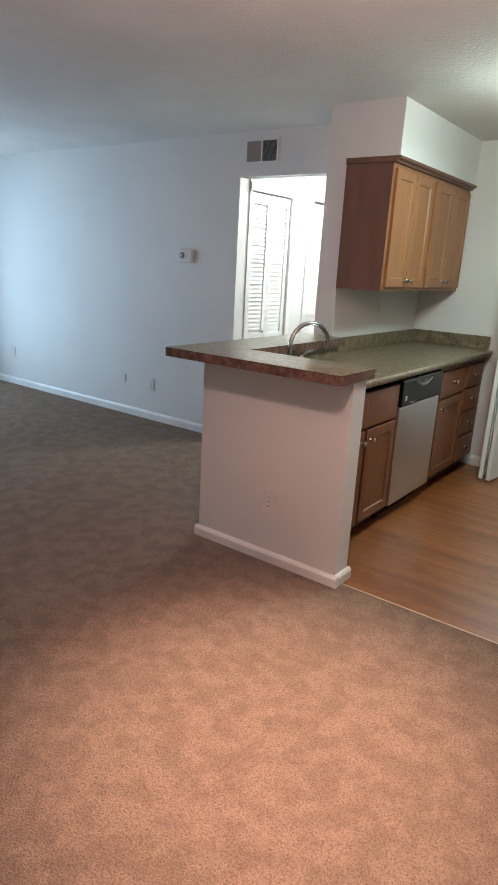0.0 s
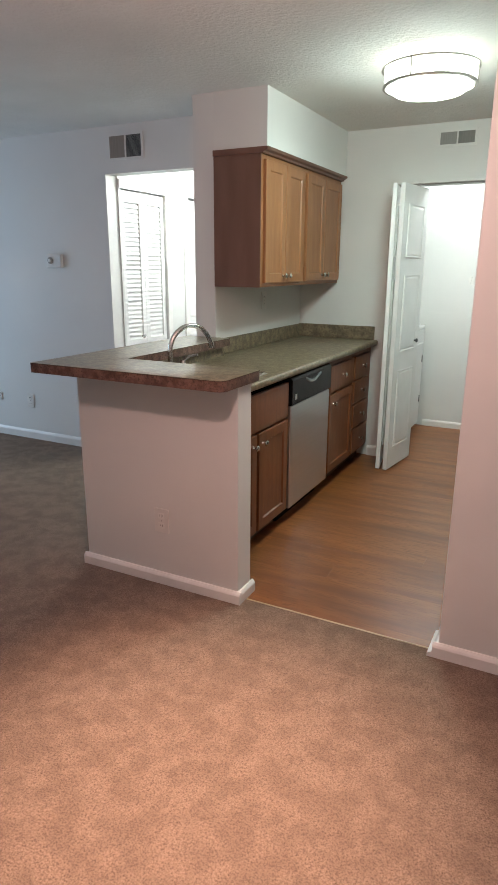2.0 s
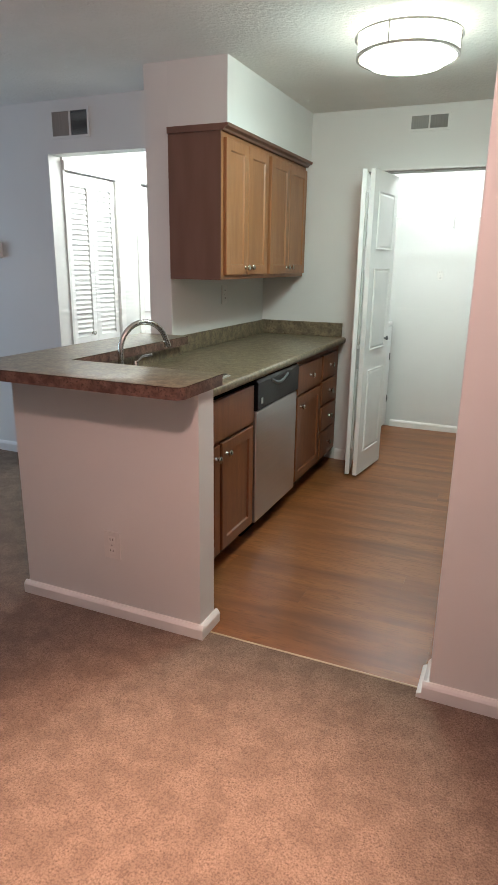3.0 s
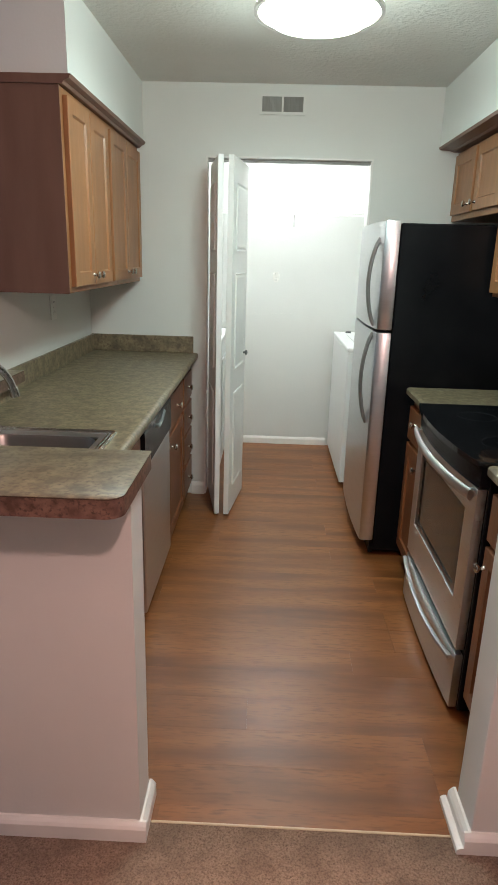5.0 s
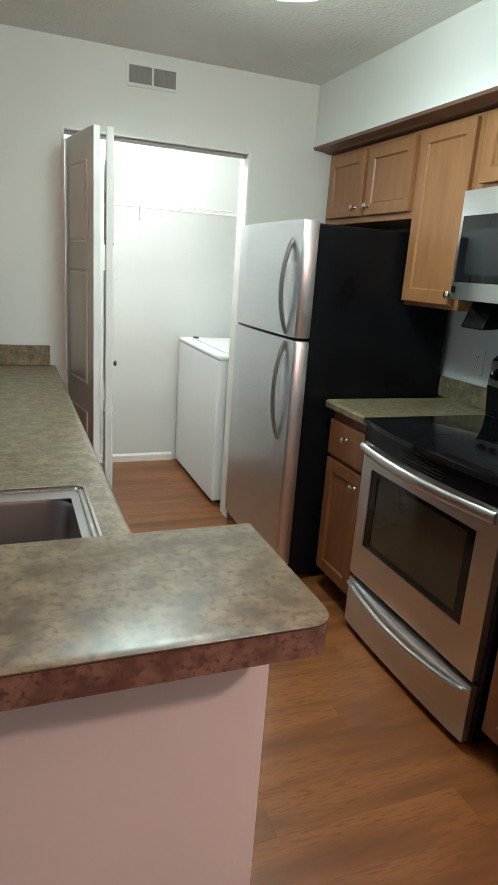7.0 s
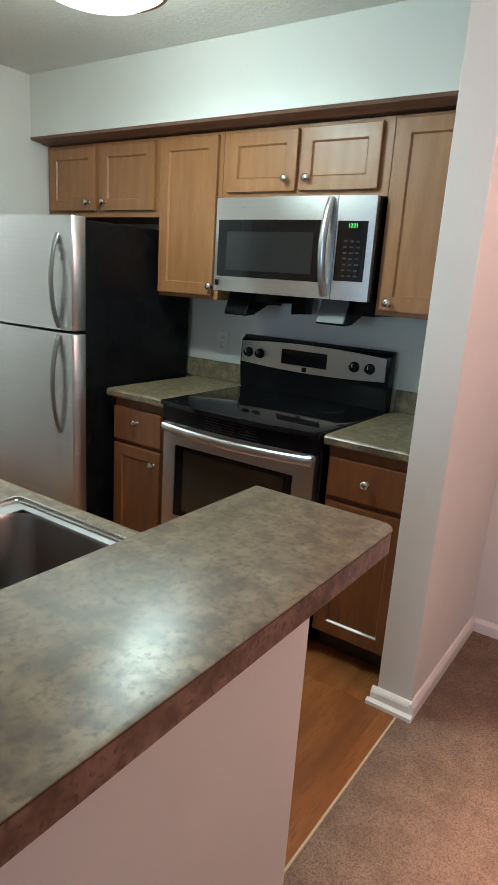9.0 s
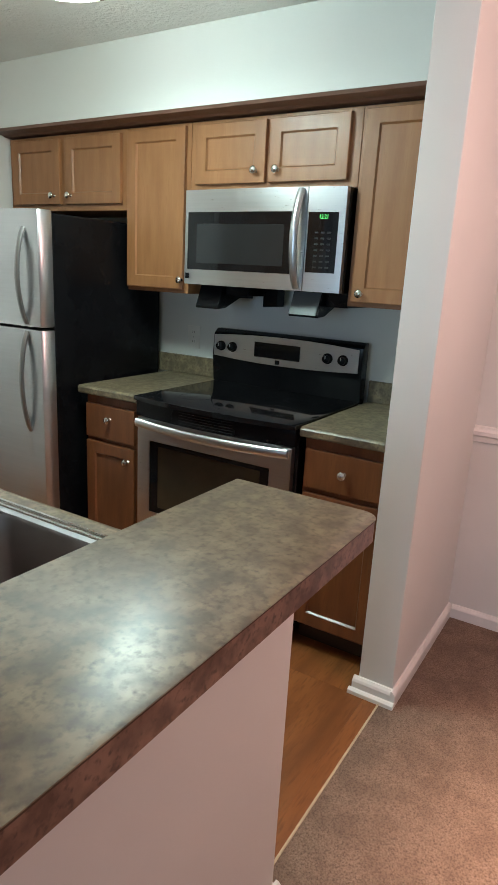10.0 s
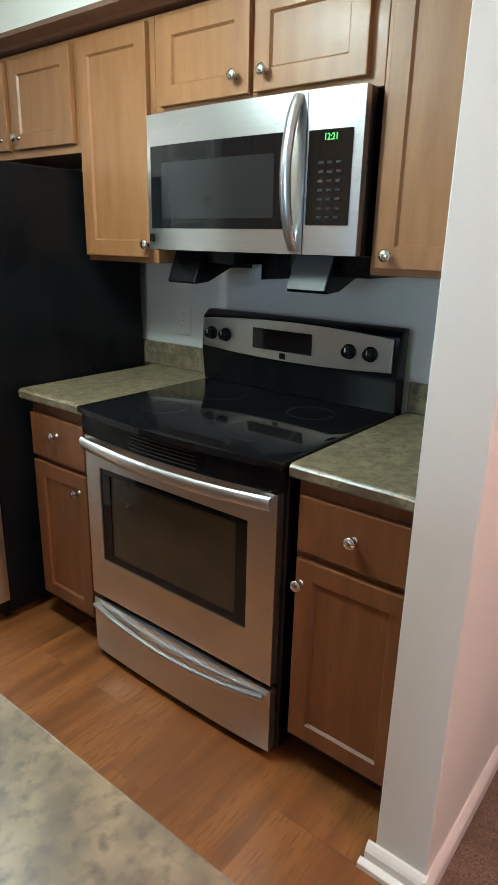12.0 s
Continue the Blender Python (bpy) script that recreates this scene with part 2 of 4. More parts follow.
def cabinet(name, x_back, x_face, out, y0, y1, z0, z1, fronts, label, group, wood, toe=0.0, shut_top=True):
    """A cabinet unit: carcass, each framed door or drawer front with its knob. fronts: (kind, y0, y1, z0, z1, knob y, knob z)."""
    t = thing(name, ((x_back + x_face) / 2, (y0 + y1) / 2, z0), label, "cabinet", group)
    lo, hi = min(x_back, x_face), max(x_back, x_face)
    part("body", box(lo, hi, y0, y1, z0 + toe, z1, bevel=0.0015), wood, t)
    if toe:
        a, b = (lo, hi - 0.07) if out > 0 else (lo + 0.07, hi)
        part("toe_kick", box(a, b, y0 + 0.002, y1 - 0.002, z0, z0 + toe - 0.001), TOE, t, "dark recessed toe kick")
    for kind, a, b, c, d, ky, kz in fronts:
        x = x_face + out * 0.0205
        f = part("door" if kind == "door" else "drawer_front", shaker(x, out, a, b, c, d, rail=0.052 if kind == "door" else 0.0), wood, t)
        if ky is not None:
            part("knob", knob_mesh((x, ky, kz), (out, 0, 0)), CHROME, f, "satin nickel knob", smooth=True)
    return t


def structure(name, bm, material, label):
    return tagged(part(name, bm, material), label, name.split("_")[0], kind="structure")


# ---- the large structure ----
WL = 5.092      # living room wall with the hall opening
KB = 5.995      # kitchen end wall
structure("wall_living", boxes((-5.72, -1.862, WL, WL + 0.12, 0, CEIL), (-1.862, -0.851, WL, WL + 0.12, 2.075, CEIL)), PAINT, "off-white painted living room wall above the hall opening")
structure("wall_kitchen_side", boxes((-0.851, -0.712, 4.664, 7.31, 0, CEIL)), PAINT, "off-white painted wall between kitchen and hall")
structure("wall_kitchen_end", boxes((-0.712, -0.02, KB, KB + 0.12, 0, CEIL), (0.912, 1.70, KB, KB + 0.12, 0, CEIL), (-0.02, 0.912, KB, KB + 0.12, 2.02, CEIL)), PAINT, "off-white kitchen end wall with the laundry opening")
structure("wall_kitchen_range", boxes((1.70, 1.86, 3.64, 7.31, 0, CEIL)), PAINT, "off-white kitchen wall behind the range")
structure("wall_stub", boxes((0.942, 1.86, 3.512, 3.638, 0, CEIL), bevel=0.003), PAINT, "short off-white wall ending beside the kitchen entry")
structure("wall_dining", boxes((1.692, 1.86, -1.62, 3.512, 0, CEIL)), PAINT, "off-white dining wall with a chair rail")
structure("wall_back", boxes((-5.72, 1.86, -1.74, -1.62, 0, CEIL)), PAINT, "plain off-white wall closing the room")
structure("wall_window", boxes((-5.72, -5.6, -1.62, 2.75, 0, CEIL), (-5.72, -5.6, 4.5, WL, 0, CEIL), (-5.72, -5.6, 2.75, 4.5, 2.08, CEIL)), PAINT, "off-white wall with a wide glazed opening")
structure("wall_laundry", boxes((-0.712, 1.70, 7.19, 7.31, 0, CEIL)), PAINT, "off-white laundry closet back wall")
structure("wall_hall_closet", boxes((-1.97, -1.85, WL + 0.12, 5.234, 0, CEIL), (-1.97, -1.85, 5.80, 6.13, 0, CEIL), (-1.97, -1.85, 5.234, 5.80, 2.0, CEIL), (-1.97, -1.85, 6.13, 6.95, 2.02, CEIL), (-1.97, -1.85, 6.95, 7.31, 0, CEIL)), PAINT, "white hall wall with louvered closet and doorway")
structure("wall_hall_end", boxes((-2.9, -0.851, 7.31, 7.43, 0, CEIL), (-2.9, -2.78, WL + 0.12, 7.31, 0, CEIL)), PAINT, "plain white walls closing the hall")
structure("ceiling", boxes((-5.72, 1.86, -1.74, 7.43, CEIL, CEIL + 0.1)), CEILING, "off-white ceiling with sprayed texture")
structure("soffit_left", boxes((-0.712, -0.374, 4.664, KB, 2.083, CEIL)), PAINT, "off-white soffit above wall cabinets")
structure("soffit_right", boxes((1.27, 1.70, 3.64, KB, 2.088, CEIL), bevel=0.003), PAINT, "off-white soffit above wall cabinets and range")
structure("wall_knee", prism(((-0.782, 3.499), (0.072, 3.499), (0.072, 3.617), (-0.672, 3.617), (-0.672, 4.664), (-0.782, 4.664)), 0, 0.981, bevel=0.003), PAINT, "off-white half wall under the breakfast bar")
structure("ground", boxes((-14, -5.9, -6, 10, -0.35, -0.3)), PAINT, "pale paved ground outside the glazed opening")
SEAM_Y = 3.546
structure("floor_carpet", boxes((-5.72, 1.692, -1.62, 3.499, -0.08, 0), (0.072, 1.692, 3.499, SEAM_Y, -0.08, 0), (-5.72, -0.782, 3.499, WL, -0.08, 0), (-2.78, -0.82, WL, 7.31, -0.08, 0)), CARPET, "beige-brown cut pile carpet, worn and mottled")
FLOOR_K = structure("floor_kitchen", boxes((-0.712, 1.70, 3.64, 7.19, -0.08, -0.0012), (0.072, 0.942, SEAM_Y, 3.64, -0.08, -0.0012)), PLANK, "wood-look vinyl plank kitchen floor")
structure("trim_floor_seam", box(0.092, 0.908, SEAM_Y - 0.004, SEAM_Y + 0.003, -0.01, 0.0035, bevel=0.0015), SEAM, "thin pale strip between carpet and planks")


def baseboard(name, x0, y0, x1, y1, nx, ny, h=0.066, t=0.013, label="white painted baseboard along the wall"):
    """A moulded board along a wall line from one end to the other, standing out along (nx, ny)."""
    d = Vector((x1 - x0, y1 - y0, 0))
    prof = ((0, 0), (t, 0), (t, h * 0.72), (t * 0.75, h * 0.86), (t * 0.35, h), (0, h))
    bm = bmesh.new()
    a = [bm.verts.new((x0 + nx * u, y0 + ny * u, v)) for u, v in prof]
    b = [bm.verts.new((x1 + nx * u, y1 + ny * u, v)) for u, v in prof]
    bm.faces.new(a)
    bm.faces.new(b[::-1])
    for i in range(len(prof)):
        j = (i + 1) % len(prof)
        bm.faces.new((a[i], b[i], b[j], a[j]))
    return structure(name, bm, TRIM, label)


baseboard("baseboard_living", -5.6, WL, -1.85, WL, 0, -1, h=0.075)
baseboard("baseboard_knee_front", -0.800, 3.499, 0.090, 3.499, 0, -1, h=0.056, t=0.019)
baseboard("baseboard_knee_end", 0.072, 3.499, 0.072, 3.634, 1, 0, h=0.056, t=0.018)
baseboard("baseboard_knee_side", -0.782, 3.499, -0.782, 4.664, -1, 0, h=0.056, t=0.018)
baseboard("baseboard_stub_end", 0.942, 3.512, 0.942, 3.655, -1, 0, h=0.060, t=0.020)
baseboard("trim_stub_shoe", 0.922, 3.494, 0.922, 3.664, -1, 0, h=0.020, t=0.017, label="white painted shoe moulding at the wall end")
baseboard("baseboard_stub_front", 0.922, 3.512, 1.692, 3.512, 0, -1, h=0.060, t=0.018)
baseboard("baseboard_dining", 1.692, -1.62, 1.692, 3.494, -1, 0, h=0.060, t=0.018)
baseboard("baseboard_end", -0.10, KB, -0.02, KB, 0, -1, h=0.08)
baseboard("baseboard_laundry", 0.08, 7.19, 0.86, 7.19, 0, -1, h=0.06)
baseboard("baseboard_hall", -1.85, 5.86, -1.85, 6.07, 1, 0, h=0.08)
structure("trim_chair_rail", prism(((1.692, 0.818), (1.682, 0.822), (1.678, 0.842), (1.668, 0.850), (1.668, 0.866), (1.680, 0.874), (1.682, 0.884), (1.692, 0.888)), -1.62, 3.512, axis="y"), TRIM, "white moulded chair rail along the dining wall")
structure("trim_laundry_jamb", boxes((0.902, 0.912, KB - 0.003, KB + 0.123, 0, 2.012), (-0.02, -0.010, KB - 0.003, KB + 0.123, 0, 2.012), (-0.02, 0.912, KB - 0.003, KB + 0.123, 2.012, 2.02)), TRIM, "white painted jamb of the laundry opening")
structure("trim_bifold_track", box(-0.010, 0.902, KB + 0.03, KB + 0.055, 1.996, 2.012), LOUVGREY, "grey metal bifold track under the header")
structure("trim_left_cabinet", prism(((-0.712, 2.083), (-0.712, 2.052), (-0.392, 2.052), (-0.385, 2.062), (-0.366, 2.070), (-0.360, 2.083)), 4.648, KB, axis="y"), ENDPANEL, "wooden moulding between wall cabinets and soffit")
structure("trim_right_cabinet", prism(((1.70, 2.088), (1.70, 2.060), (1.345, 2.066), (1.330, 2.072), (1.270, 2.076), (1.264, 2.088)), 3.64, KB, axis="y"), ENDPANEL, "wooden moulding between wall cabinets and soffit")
win = thing("window_1", (-5.66, 3.6, 0), "wide glazed opening with white frame", "window", kind="structure")
part("window_frame", boxes((-5.70, -5.63, 2.75, 2.81, 0, 2.08), (-5.70, -5.63, 4.44, 4.5, 0, 2.08), (-5.70, -5.63, 2.81, 4.44, 2.02, 2.08), (-5.70, -5.63, 2.81, 4.44, 0, 0.06), (-5.70, -5.63, 3.595, 3.655, 0.06, 2.02)), TRIM, win)
for a, b in ((2.81, 3.595), (3.655, 4.44)):
    pane = part("pane", box(-5.67, -5.664, a, b, 0.06, 2.02), GLASS, win)
    pane.visible_shadow = False


def framed(x0, x1, y0, y1, z0, z1, hy0, hy1, hz0, hz1):
    """A slab in a plane of constant x with one rectangular hole, as one closed outline."""
    pts = [(y0, z0), (y1, z0), (y1, z1), (y0, z1), (y0, z0), (hy0, hz0), (hy0, hz1), (hy1, hz1), (hy1, hz0), (hy0, hz0)]
    return prism(pts, x0, x1, axis="x")

# ---- hall beyond the opening ----


def louver_leaf(parent, y0, y1, z0, z1, x):
    stile, leaf = 0.045, bmesh.new()
    for r in ((x - 0.03, x, y0, y0 + stile, z0, z1), (x - 0.03, x, y1 - stile, y1, z0, z1), (x - 0.03, x, y0 + stile, y1 - stile, z1 - 0.075, z1), (x - 0.03, x, y0 + stile, y1 - stile, z0, z0 + 0.12), (x - 0.03, x, y0 + stile, y1 - stile, 0.80, 0.88)):
        add_box(leaf, *r)
    ob = part("leaf", leaf, DOORW, parent)
    me = None
    for lo, hi in ((z0 + 0.12, 0.80), (0.88, z1 - 0.075)):
        n = int((hi - lo) / 0.034)
        for i in range(n):
            z = lo + (i + 0.5) * (hi - lo) / n
            if me is None:
                bm = prism(((-0.004, -0.021), (-0.022, 0.021), (-0.028, 0.021), (-0.010, -0.021)), y0 + stile, y1 - stile, axis="y")
                bmesh.ops.recalc_face_normals(bm, faces=bm.faces)
                me = bpy.data.meshes.new("slat")
                bm.to_mesh(me)
                bm.free()
                me.materials.append(DOORW)
            s = new("slat", me)
            s.parent = ob
            s.location = Vector((x, 0, z)) - ORIGIN[ob]
    return ob


ld = thing("door_1", (-1.86, 5.5, 0), "white louvered bifold closet door, closed", "door", kind="structure")
louver_leaf(ld, 5.236, 5.516, 0.015, 1.985, -1.862)
louver_leaf(ld, 5.518, 5.798, 0.015, 1.985, -1.862)
part("knob", knob_mesh((-1.862, 5.45, 0.90), (1, 0, 0)), CHROME, ld, "small metal knob", smooth=True)
# added board close behind the slats, keeps the gaps between them bright
structure("wall_closet_inside", box(-1.915, -1.905, 5.20, 5.83, 0, 2.05), DOORW, "added white backing that brightens the louver gaps")
structure("trim_closet_casing", boxes((-1.85, -1.836, 5.80, 5.86, 0, 2.06), (-1.85, -1.836, WL + 0.12, 5.80, 2.0, 2.06)), TRIM, "white casing of the hall closet")
hd = thing("door_2", (-1.93, 6.5, 0), "white panelled hall door in cool daylight", "door", kind="structure")
part("slab", box(-1.955, -1.915, 6.14, 6.94, 0.01, 2.01), DOORW, hd)
for a, b in ((0.2, 0.85), (1.0, 1.85)):
    for c in (6.24, 6.58):
        part("panel", box(-1.915, -1.908, c, c + 0.26, a, b, bevel=0.005), DOORW, hd)
structure("trim_hall_casing", boxes((-1.85, -1.836, 6.07, 6.13, 0, 2.08), (-1.85, -1.836, 6.13, 6.95, 2.02, 2.08)), TRIM, "white casing of the hall doorway")
# added fixture for the hall light, hidden behind the header
hl = thing("ceiling_lamp", (-1.3, 6.1, CEIL), "round white hall ceiling lamp, unseen, added to light the hall", "lamp")
part("diffuser", lathe(((0.13, 0), (0.13, 0.03), (0.10, 0.06), (0.03, 0.075)), (-1.3, 6.1, CEIL), (0, 0, -1)), DIFF, hl).visible_shadow = False


def vent(name, x0, x1, y, z0, z1, label, dark_first):
    """A two-part wall register: frame and backing, and vertical fins turned two ways."""
    t = thing(name, ((x0 + x1) / 2, y, z0), label, "vent")
    f, mid = 0.014, (x0 + x1) / 2
    part("frame", boxes((x0 - f, x1 + f, y - 0.008, y, z0 - f, z0), (x0 - f, x1 + f, y - 0.008, y, z1, z1 + f), (x0 - f, x0, y - 0.008, y, z0, z1), (x1, x1 + f, y - 0.008, y, z0, z1), (mid - 0.005, mid + 0.005, y - 0.008, y, z0, z1)), PAINT, t)
    part("backing", box(x0, x1, y - 0.002, y - 0.0005, z0, z1), DARK, t)
    n = 17
    for side, (a, b) in enumerate(((x0, mid - 0.005), (mid + 0.005, x1))):
        for i in range(n):
            c = a + (i + 0.5) * (b - a) / n
            lean = 0.0052 if (side == 0) == dark_first else -0.0030
            bm = prism(((c - lean, y - 0.0075), (c - lean + 0.0016, y - 0.0075), (c + lean + 0.0016, y - 0.0022), (c + lean, y - 0.0022)), z0, z1)
            part("fin", bm, LOUVGREY, t)
    return t


vent("wall_vent", -1.805, -1.535, WL, 2.175, 2.315, "grey two-part return air grille high on the wall", True)
vent("wall_vent", 0.285, 0.508, KB, 2.247, 2.322, "grey two-part air grille above the laundry opening", True)

th = thing("thermostat", (-2.39, WL, 1.43), "white wall thermostat with a small dial", "thermostat")
part("body", box(-2.46, -2.315, WL - 0.03, WL, 1.43, 1.535, bevel=0.008, seg=2), PLATE, th)
part("dial", lathe(((0.026, 0), (0.026, 0.008), (0.022, 0.011)), (-2.42, WL - 0.03, 1.485), (0, -1, 0)), LOUVGREY, th, "grey dial", smooth=True)
part("dial", lathe(((0.012, 0), (0.012, 0.006)), (-2.42, WL - 0.041, 1.485), (0, -1, 0)), PLATE, th)


def outlet(at, normal, label, w=0.078, h=0.118):
    """A duplex outlet plate on a wall; normal is along x or y."""
    t = thing("outlet", at, label, "outlet", "wall outlets")
    x, y, z = at
    nx, ny = normal

    def slab(du, dv, u0, v0, t0, t1, bevel=0.0):
        if ny:
            lo, hi = sorted((y + ny * t0, y + ny * t1))
            return box(x + u0 - du, x + u0 + du, lo, hi, z + v0 - dv, z + v0 + dv, bevel=bevel)
        lo, hi = sorted((x + nx * t0, x + nx * t1))
        return box(lo, hi, y + u0 - du, y + u0 + du, z + v0 - dv, z + v0 + dv, bevel=bevel)
    part("plate", slab(w / 2, h / 2, 0, 0, 0, 0.006, 0.002), PLATE, t)
    for v in (-0.024, 0.024):
        s = part("socket", slab(0.016, 0.014, 0, v, 0.006, 0.0085, 0.001), PLATE, t)
        for u in (-0.006, 0.006):
            part("slot", slab(0.0012, 0.005, u, v + 0.002, 0.0085, 0.0089), DARK, s)
    part("screw", slab(0.0025, 0.0025, 0, 0, 0.006, 0.0075), LOUVGREY, t)
    return t


outlet((-0.325, 3.499, 0.318), (0, -1), "white duplex outlet on the half wall")
outlet((-2.80, WL, 0.335), (0, -1), "white duplex outlet low on the living wall")
outlet((-3.16, WL, 0.345), (0, -1), "white cable plate low on the living wall", 0.045, 0.07)
outlet((-4.98, WL, 0.36), (0, -1), "white duplex outlet low on the living wall")
outlet((-0.712, 5.33, 1.22), (1, 0), "white duplex outlet above the counter")
outlet((1.70, 4.99, 1.11), (-1, 0), "white duplex outlet behind the range")

# ---- dining lamp ----
dl = thing("ceiling_lamp", (DINING[0], DINING[1], CEIL), "warm dining ceiling lamp", "lamp")
part("base", lathe(((0.075, 0), (0.075, 0.015), (0.05, 0.03)), (DINING[0], DINING[1], CEIL), (0, 0, -1)), CHROME, dl, smooth=True)
part("stem", lathe(((0.012, 0.03), (0.012, 0.30)), (DINING[0], DINING[1], CEIL), (0, 0, -1)), CHROME, dl, smooth=True)

# ---- breakfast bar and left run ----
BAR0, BAR1 = 0.9815, 1.026


def bar_outline(inset=0.0):
    i = inset
    return ([(-0.910 + i, 3.345 + i)] + rounded(-0.5, 0.090 - i, 3.345 + i, 3.664 - i, (0, 0.036, 0.004, 0))[1:-1] + [(-0.61 - i, 3.664 - i), (-0.61 - i, 4.662), (-0.910 + i, 4.662)])


bar = thing("breakfast_bar", (-0.4, 3.5, BAR0), "L-shaped bar top in mottled brown laminate on the half wall", "countertop")
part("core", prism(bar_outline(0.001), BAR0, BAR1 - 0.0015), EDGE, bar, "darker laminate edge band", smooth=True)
part("seam", prism(bar_outline(-0.0003), BAR1 - 0.0032, BAR1 - 0.0016), TOE, bar, "thin dark laminate seam", smooth=True)
part("top", prism(bar_outline(), BAR1 - 0.0015, BAR1, bevel=0.0004), LAMINATE, bar, smooth=True)

ct = thing("countertop", (-0.39, 4.8, 0.875), "mottled olive-brown laminate counter with backsplash and sink cutout", "countertop")
CX0, CX1, SY0, SY1, SX0, SX1 = -0.672, -0.062, 3.715, 4.125, -0.52, -0.155
E1, E0 = CX1 - 0.02, 3.619
part("top", prism(((CX0, E0), (E1, E0), (E1, KB - 0.002), (-0.710, KB - 0.002), (-0.710, 4.664), (CX0, 4.664), (CX0, E0), (SX0, SY0), (SX0, SY1), (SX1, SY1), (SX1, SY0), (SX0, SY0)), 0.877, 0.915), LAMINATE, ct)
nose = [(CX1 - 0.02, 0.877), (CX1 - 0.006, 0.877), (CX1, 0.884), (CX1 + 0.001, 0.905), (CX1 - 0.004, 0.912), (CX1 - 0.012, 0.9152), (CX1 - 0.02, 0.915)]
part("front_edge", prism(nose, 3.619, KB - 0.002, axis="y"), LAMINATE, ct, "rounded laminate edge", smooth=True)
part("backsplash", boxes((-0.710, -0.692, 4.666, KB - 0.021, 0.9152, 1.013), bevel=0.003), LAMINATE, ct)
part("backsplash", boxes((-0.710, -0.09, KB - 0.020, KB - 0.002, 0.9152, 1.015), bevel=0.003), LAMINATE, ct)
part("backsplash", boxes((-0.671, -0.655, 3.636, 4.664, 0.9152, 0.981), (-0.671, -0.07, 3.6185, 3.633, 0.9152, 0.981)), LAMINATE, ct)

sink = thing("sink", (-0.35, 3.93, 0.916), "stainless steel drop-in kitchen sink, empty", "sink")
part("rim", prism(((-0.60, 3.69), (-0.125, 3.69), (-0.125, 4.185), (-0.60, 4.185), (-0.60, 3.69), (SX0 + 0.01, SY0 + 0.01), (SX0 + 0.01, SY1 - 0.01), (SX1 - 0.01, SY1 - 0.01), (SX1 - 0.01, SY0 + 0.01), (SX0 + 0.01, SY0 + 0.01)), 0.9155, 0.9195), STEEL, sink)


def lip(g, w, z0, z1, round_r):
    """A raised band round the sink, set in by g and w wide."""
    bm = bmesh.new()
    rows = []
    for d, z in ((0, z0), (w * 0.2, z1), (w * 0.8, z1), (w, z0)):
        rows.append([bm.verts.new((x, y, z)) for x, y in rounded(-0.60 + g + d, -0.125 - g - d, 3.69 + g + d, 4.185 - g - d, (round_r,) * 4)])
    for s, t in zip(rows, rows[1:]):
        for k in range(len(s)):
            bm.faces.new((s[k], s[(k + 1) % len(s)], t[(k + 1) % len(s)], t[k]))
    return bm


part("raised_lip", lip(0.0, 0.010, 0.9155, 0.9265, 0.018), CHROME, sink, smooth=True)
part("inner_ridge", lip(0.016, 0.006, 0.9195, 0.9230, 0.020), CHROME, sink, smooth=True)
basin = bmesh.new()
rings = []
for k, (z, g) in enumerate(((0.9200, 0.010), (0.912, 0.014), (0.80, 0.024), (0.757, 0.034), (0.745, 0.06))):
    rings.append([basin.verts.new((x, y, z)) for x, y in rounded(SX0 + g, SX1 - g, SY0 + g, SY1 - g, (0.055,) * 4)])
for s, t in zip(rings, rings[1:]):
    for k in range(len(s)):
        basin.faces.new((s[k], s[(k + 1) % len(s)], t[(k + 1) % len(s)], t[k]))
basin.faces.new(rings[-1])
part("basin", basin, BASIN, sink, smooth=True)
part("drain", lathe(((0.042, 0), (0.042, 0.003), (0.03, 0.004)), (-0.33, 3.94, 0.745), (0, 0, 1)), CHROME, sink, smooth=True)

FX, FY = -0.56, 3.945
SWING = Vector((0.11, 0.235, 0)).normalized()
fa = thing("faucet", (FX, FY, 0.9215), "brushed nickel gooseneck kitchen faucet with side lever", "faucet")
part("base", lathe(((0.028, 0), (0.028, 0.012), (0.018, 0.03), (0.0145, 0.05)), (FX, FY, 0.9215), (0, 0, 1)), CHROME, fa, smooth=True)
arc = [Vector((FX, FY, 0.95)), Vector((FX, FY, 1.025))] + [Vector((FX, FY, 1.028)) + SWING * 0.126 * (1 - math.cos(radians(a))) + Vector((0, 0, 0.126 * math.sin(radians(a)))) for a in range(0, 166, 11)]
side = SWING.cross(Vector((0, 0, 1)))
part("spout", tube(arc, 0.0125, 12, up=side), CHROME, fa, smooth=True)
part("nozzle", tube([arc[-1], arc[-1] + SWING * 0.008 + Vector((0, 0, -0.028))], 0.0155, 12, up=side), CHROME, fa, smooth=True)
lv = part("lever_base", lathe(((0.020, 0), (0.018, 0.03), (0.013, 0.05)), (-0.56, 4.06, 0.9215), (0, 0, 1)), CHROME, fa, smooth=True)
part("lever", tube([(-0.56, 4.06, 0.965), (-0.52, 4.065, 0.995), (-0.475, 4.07, 1.005)], 0.006, 8), CHROME, lv, smooth=True)

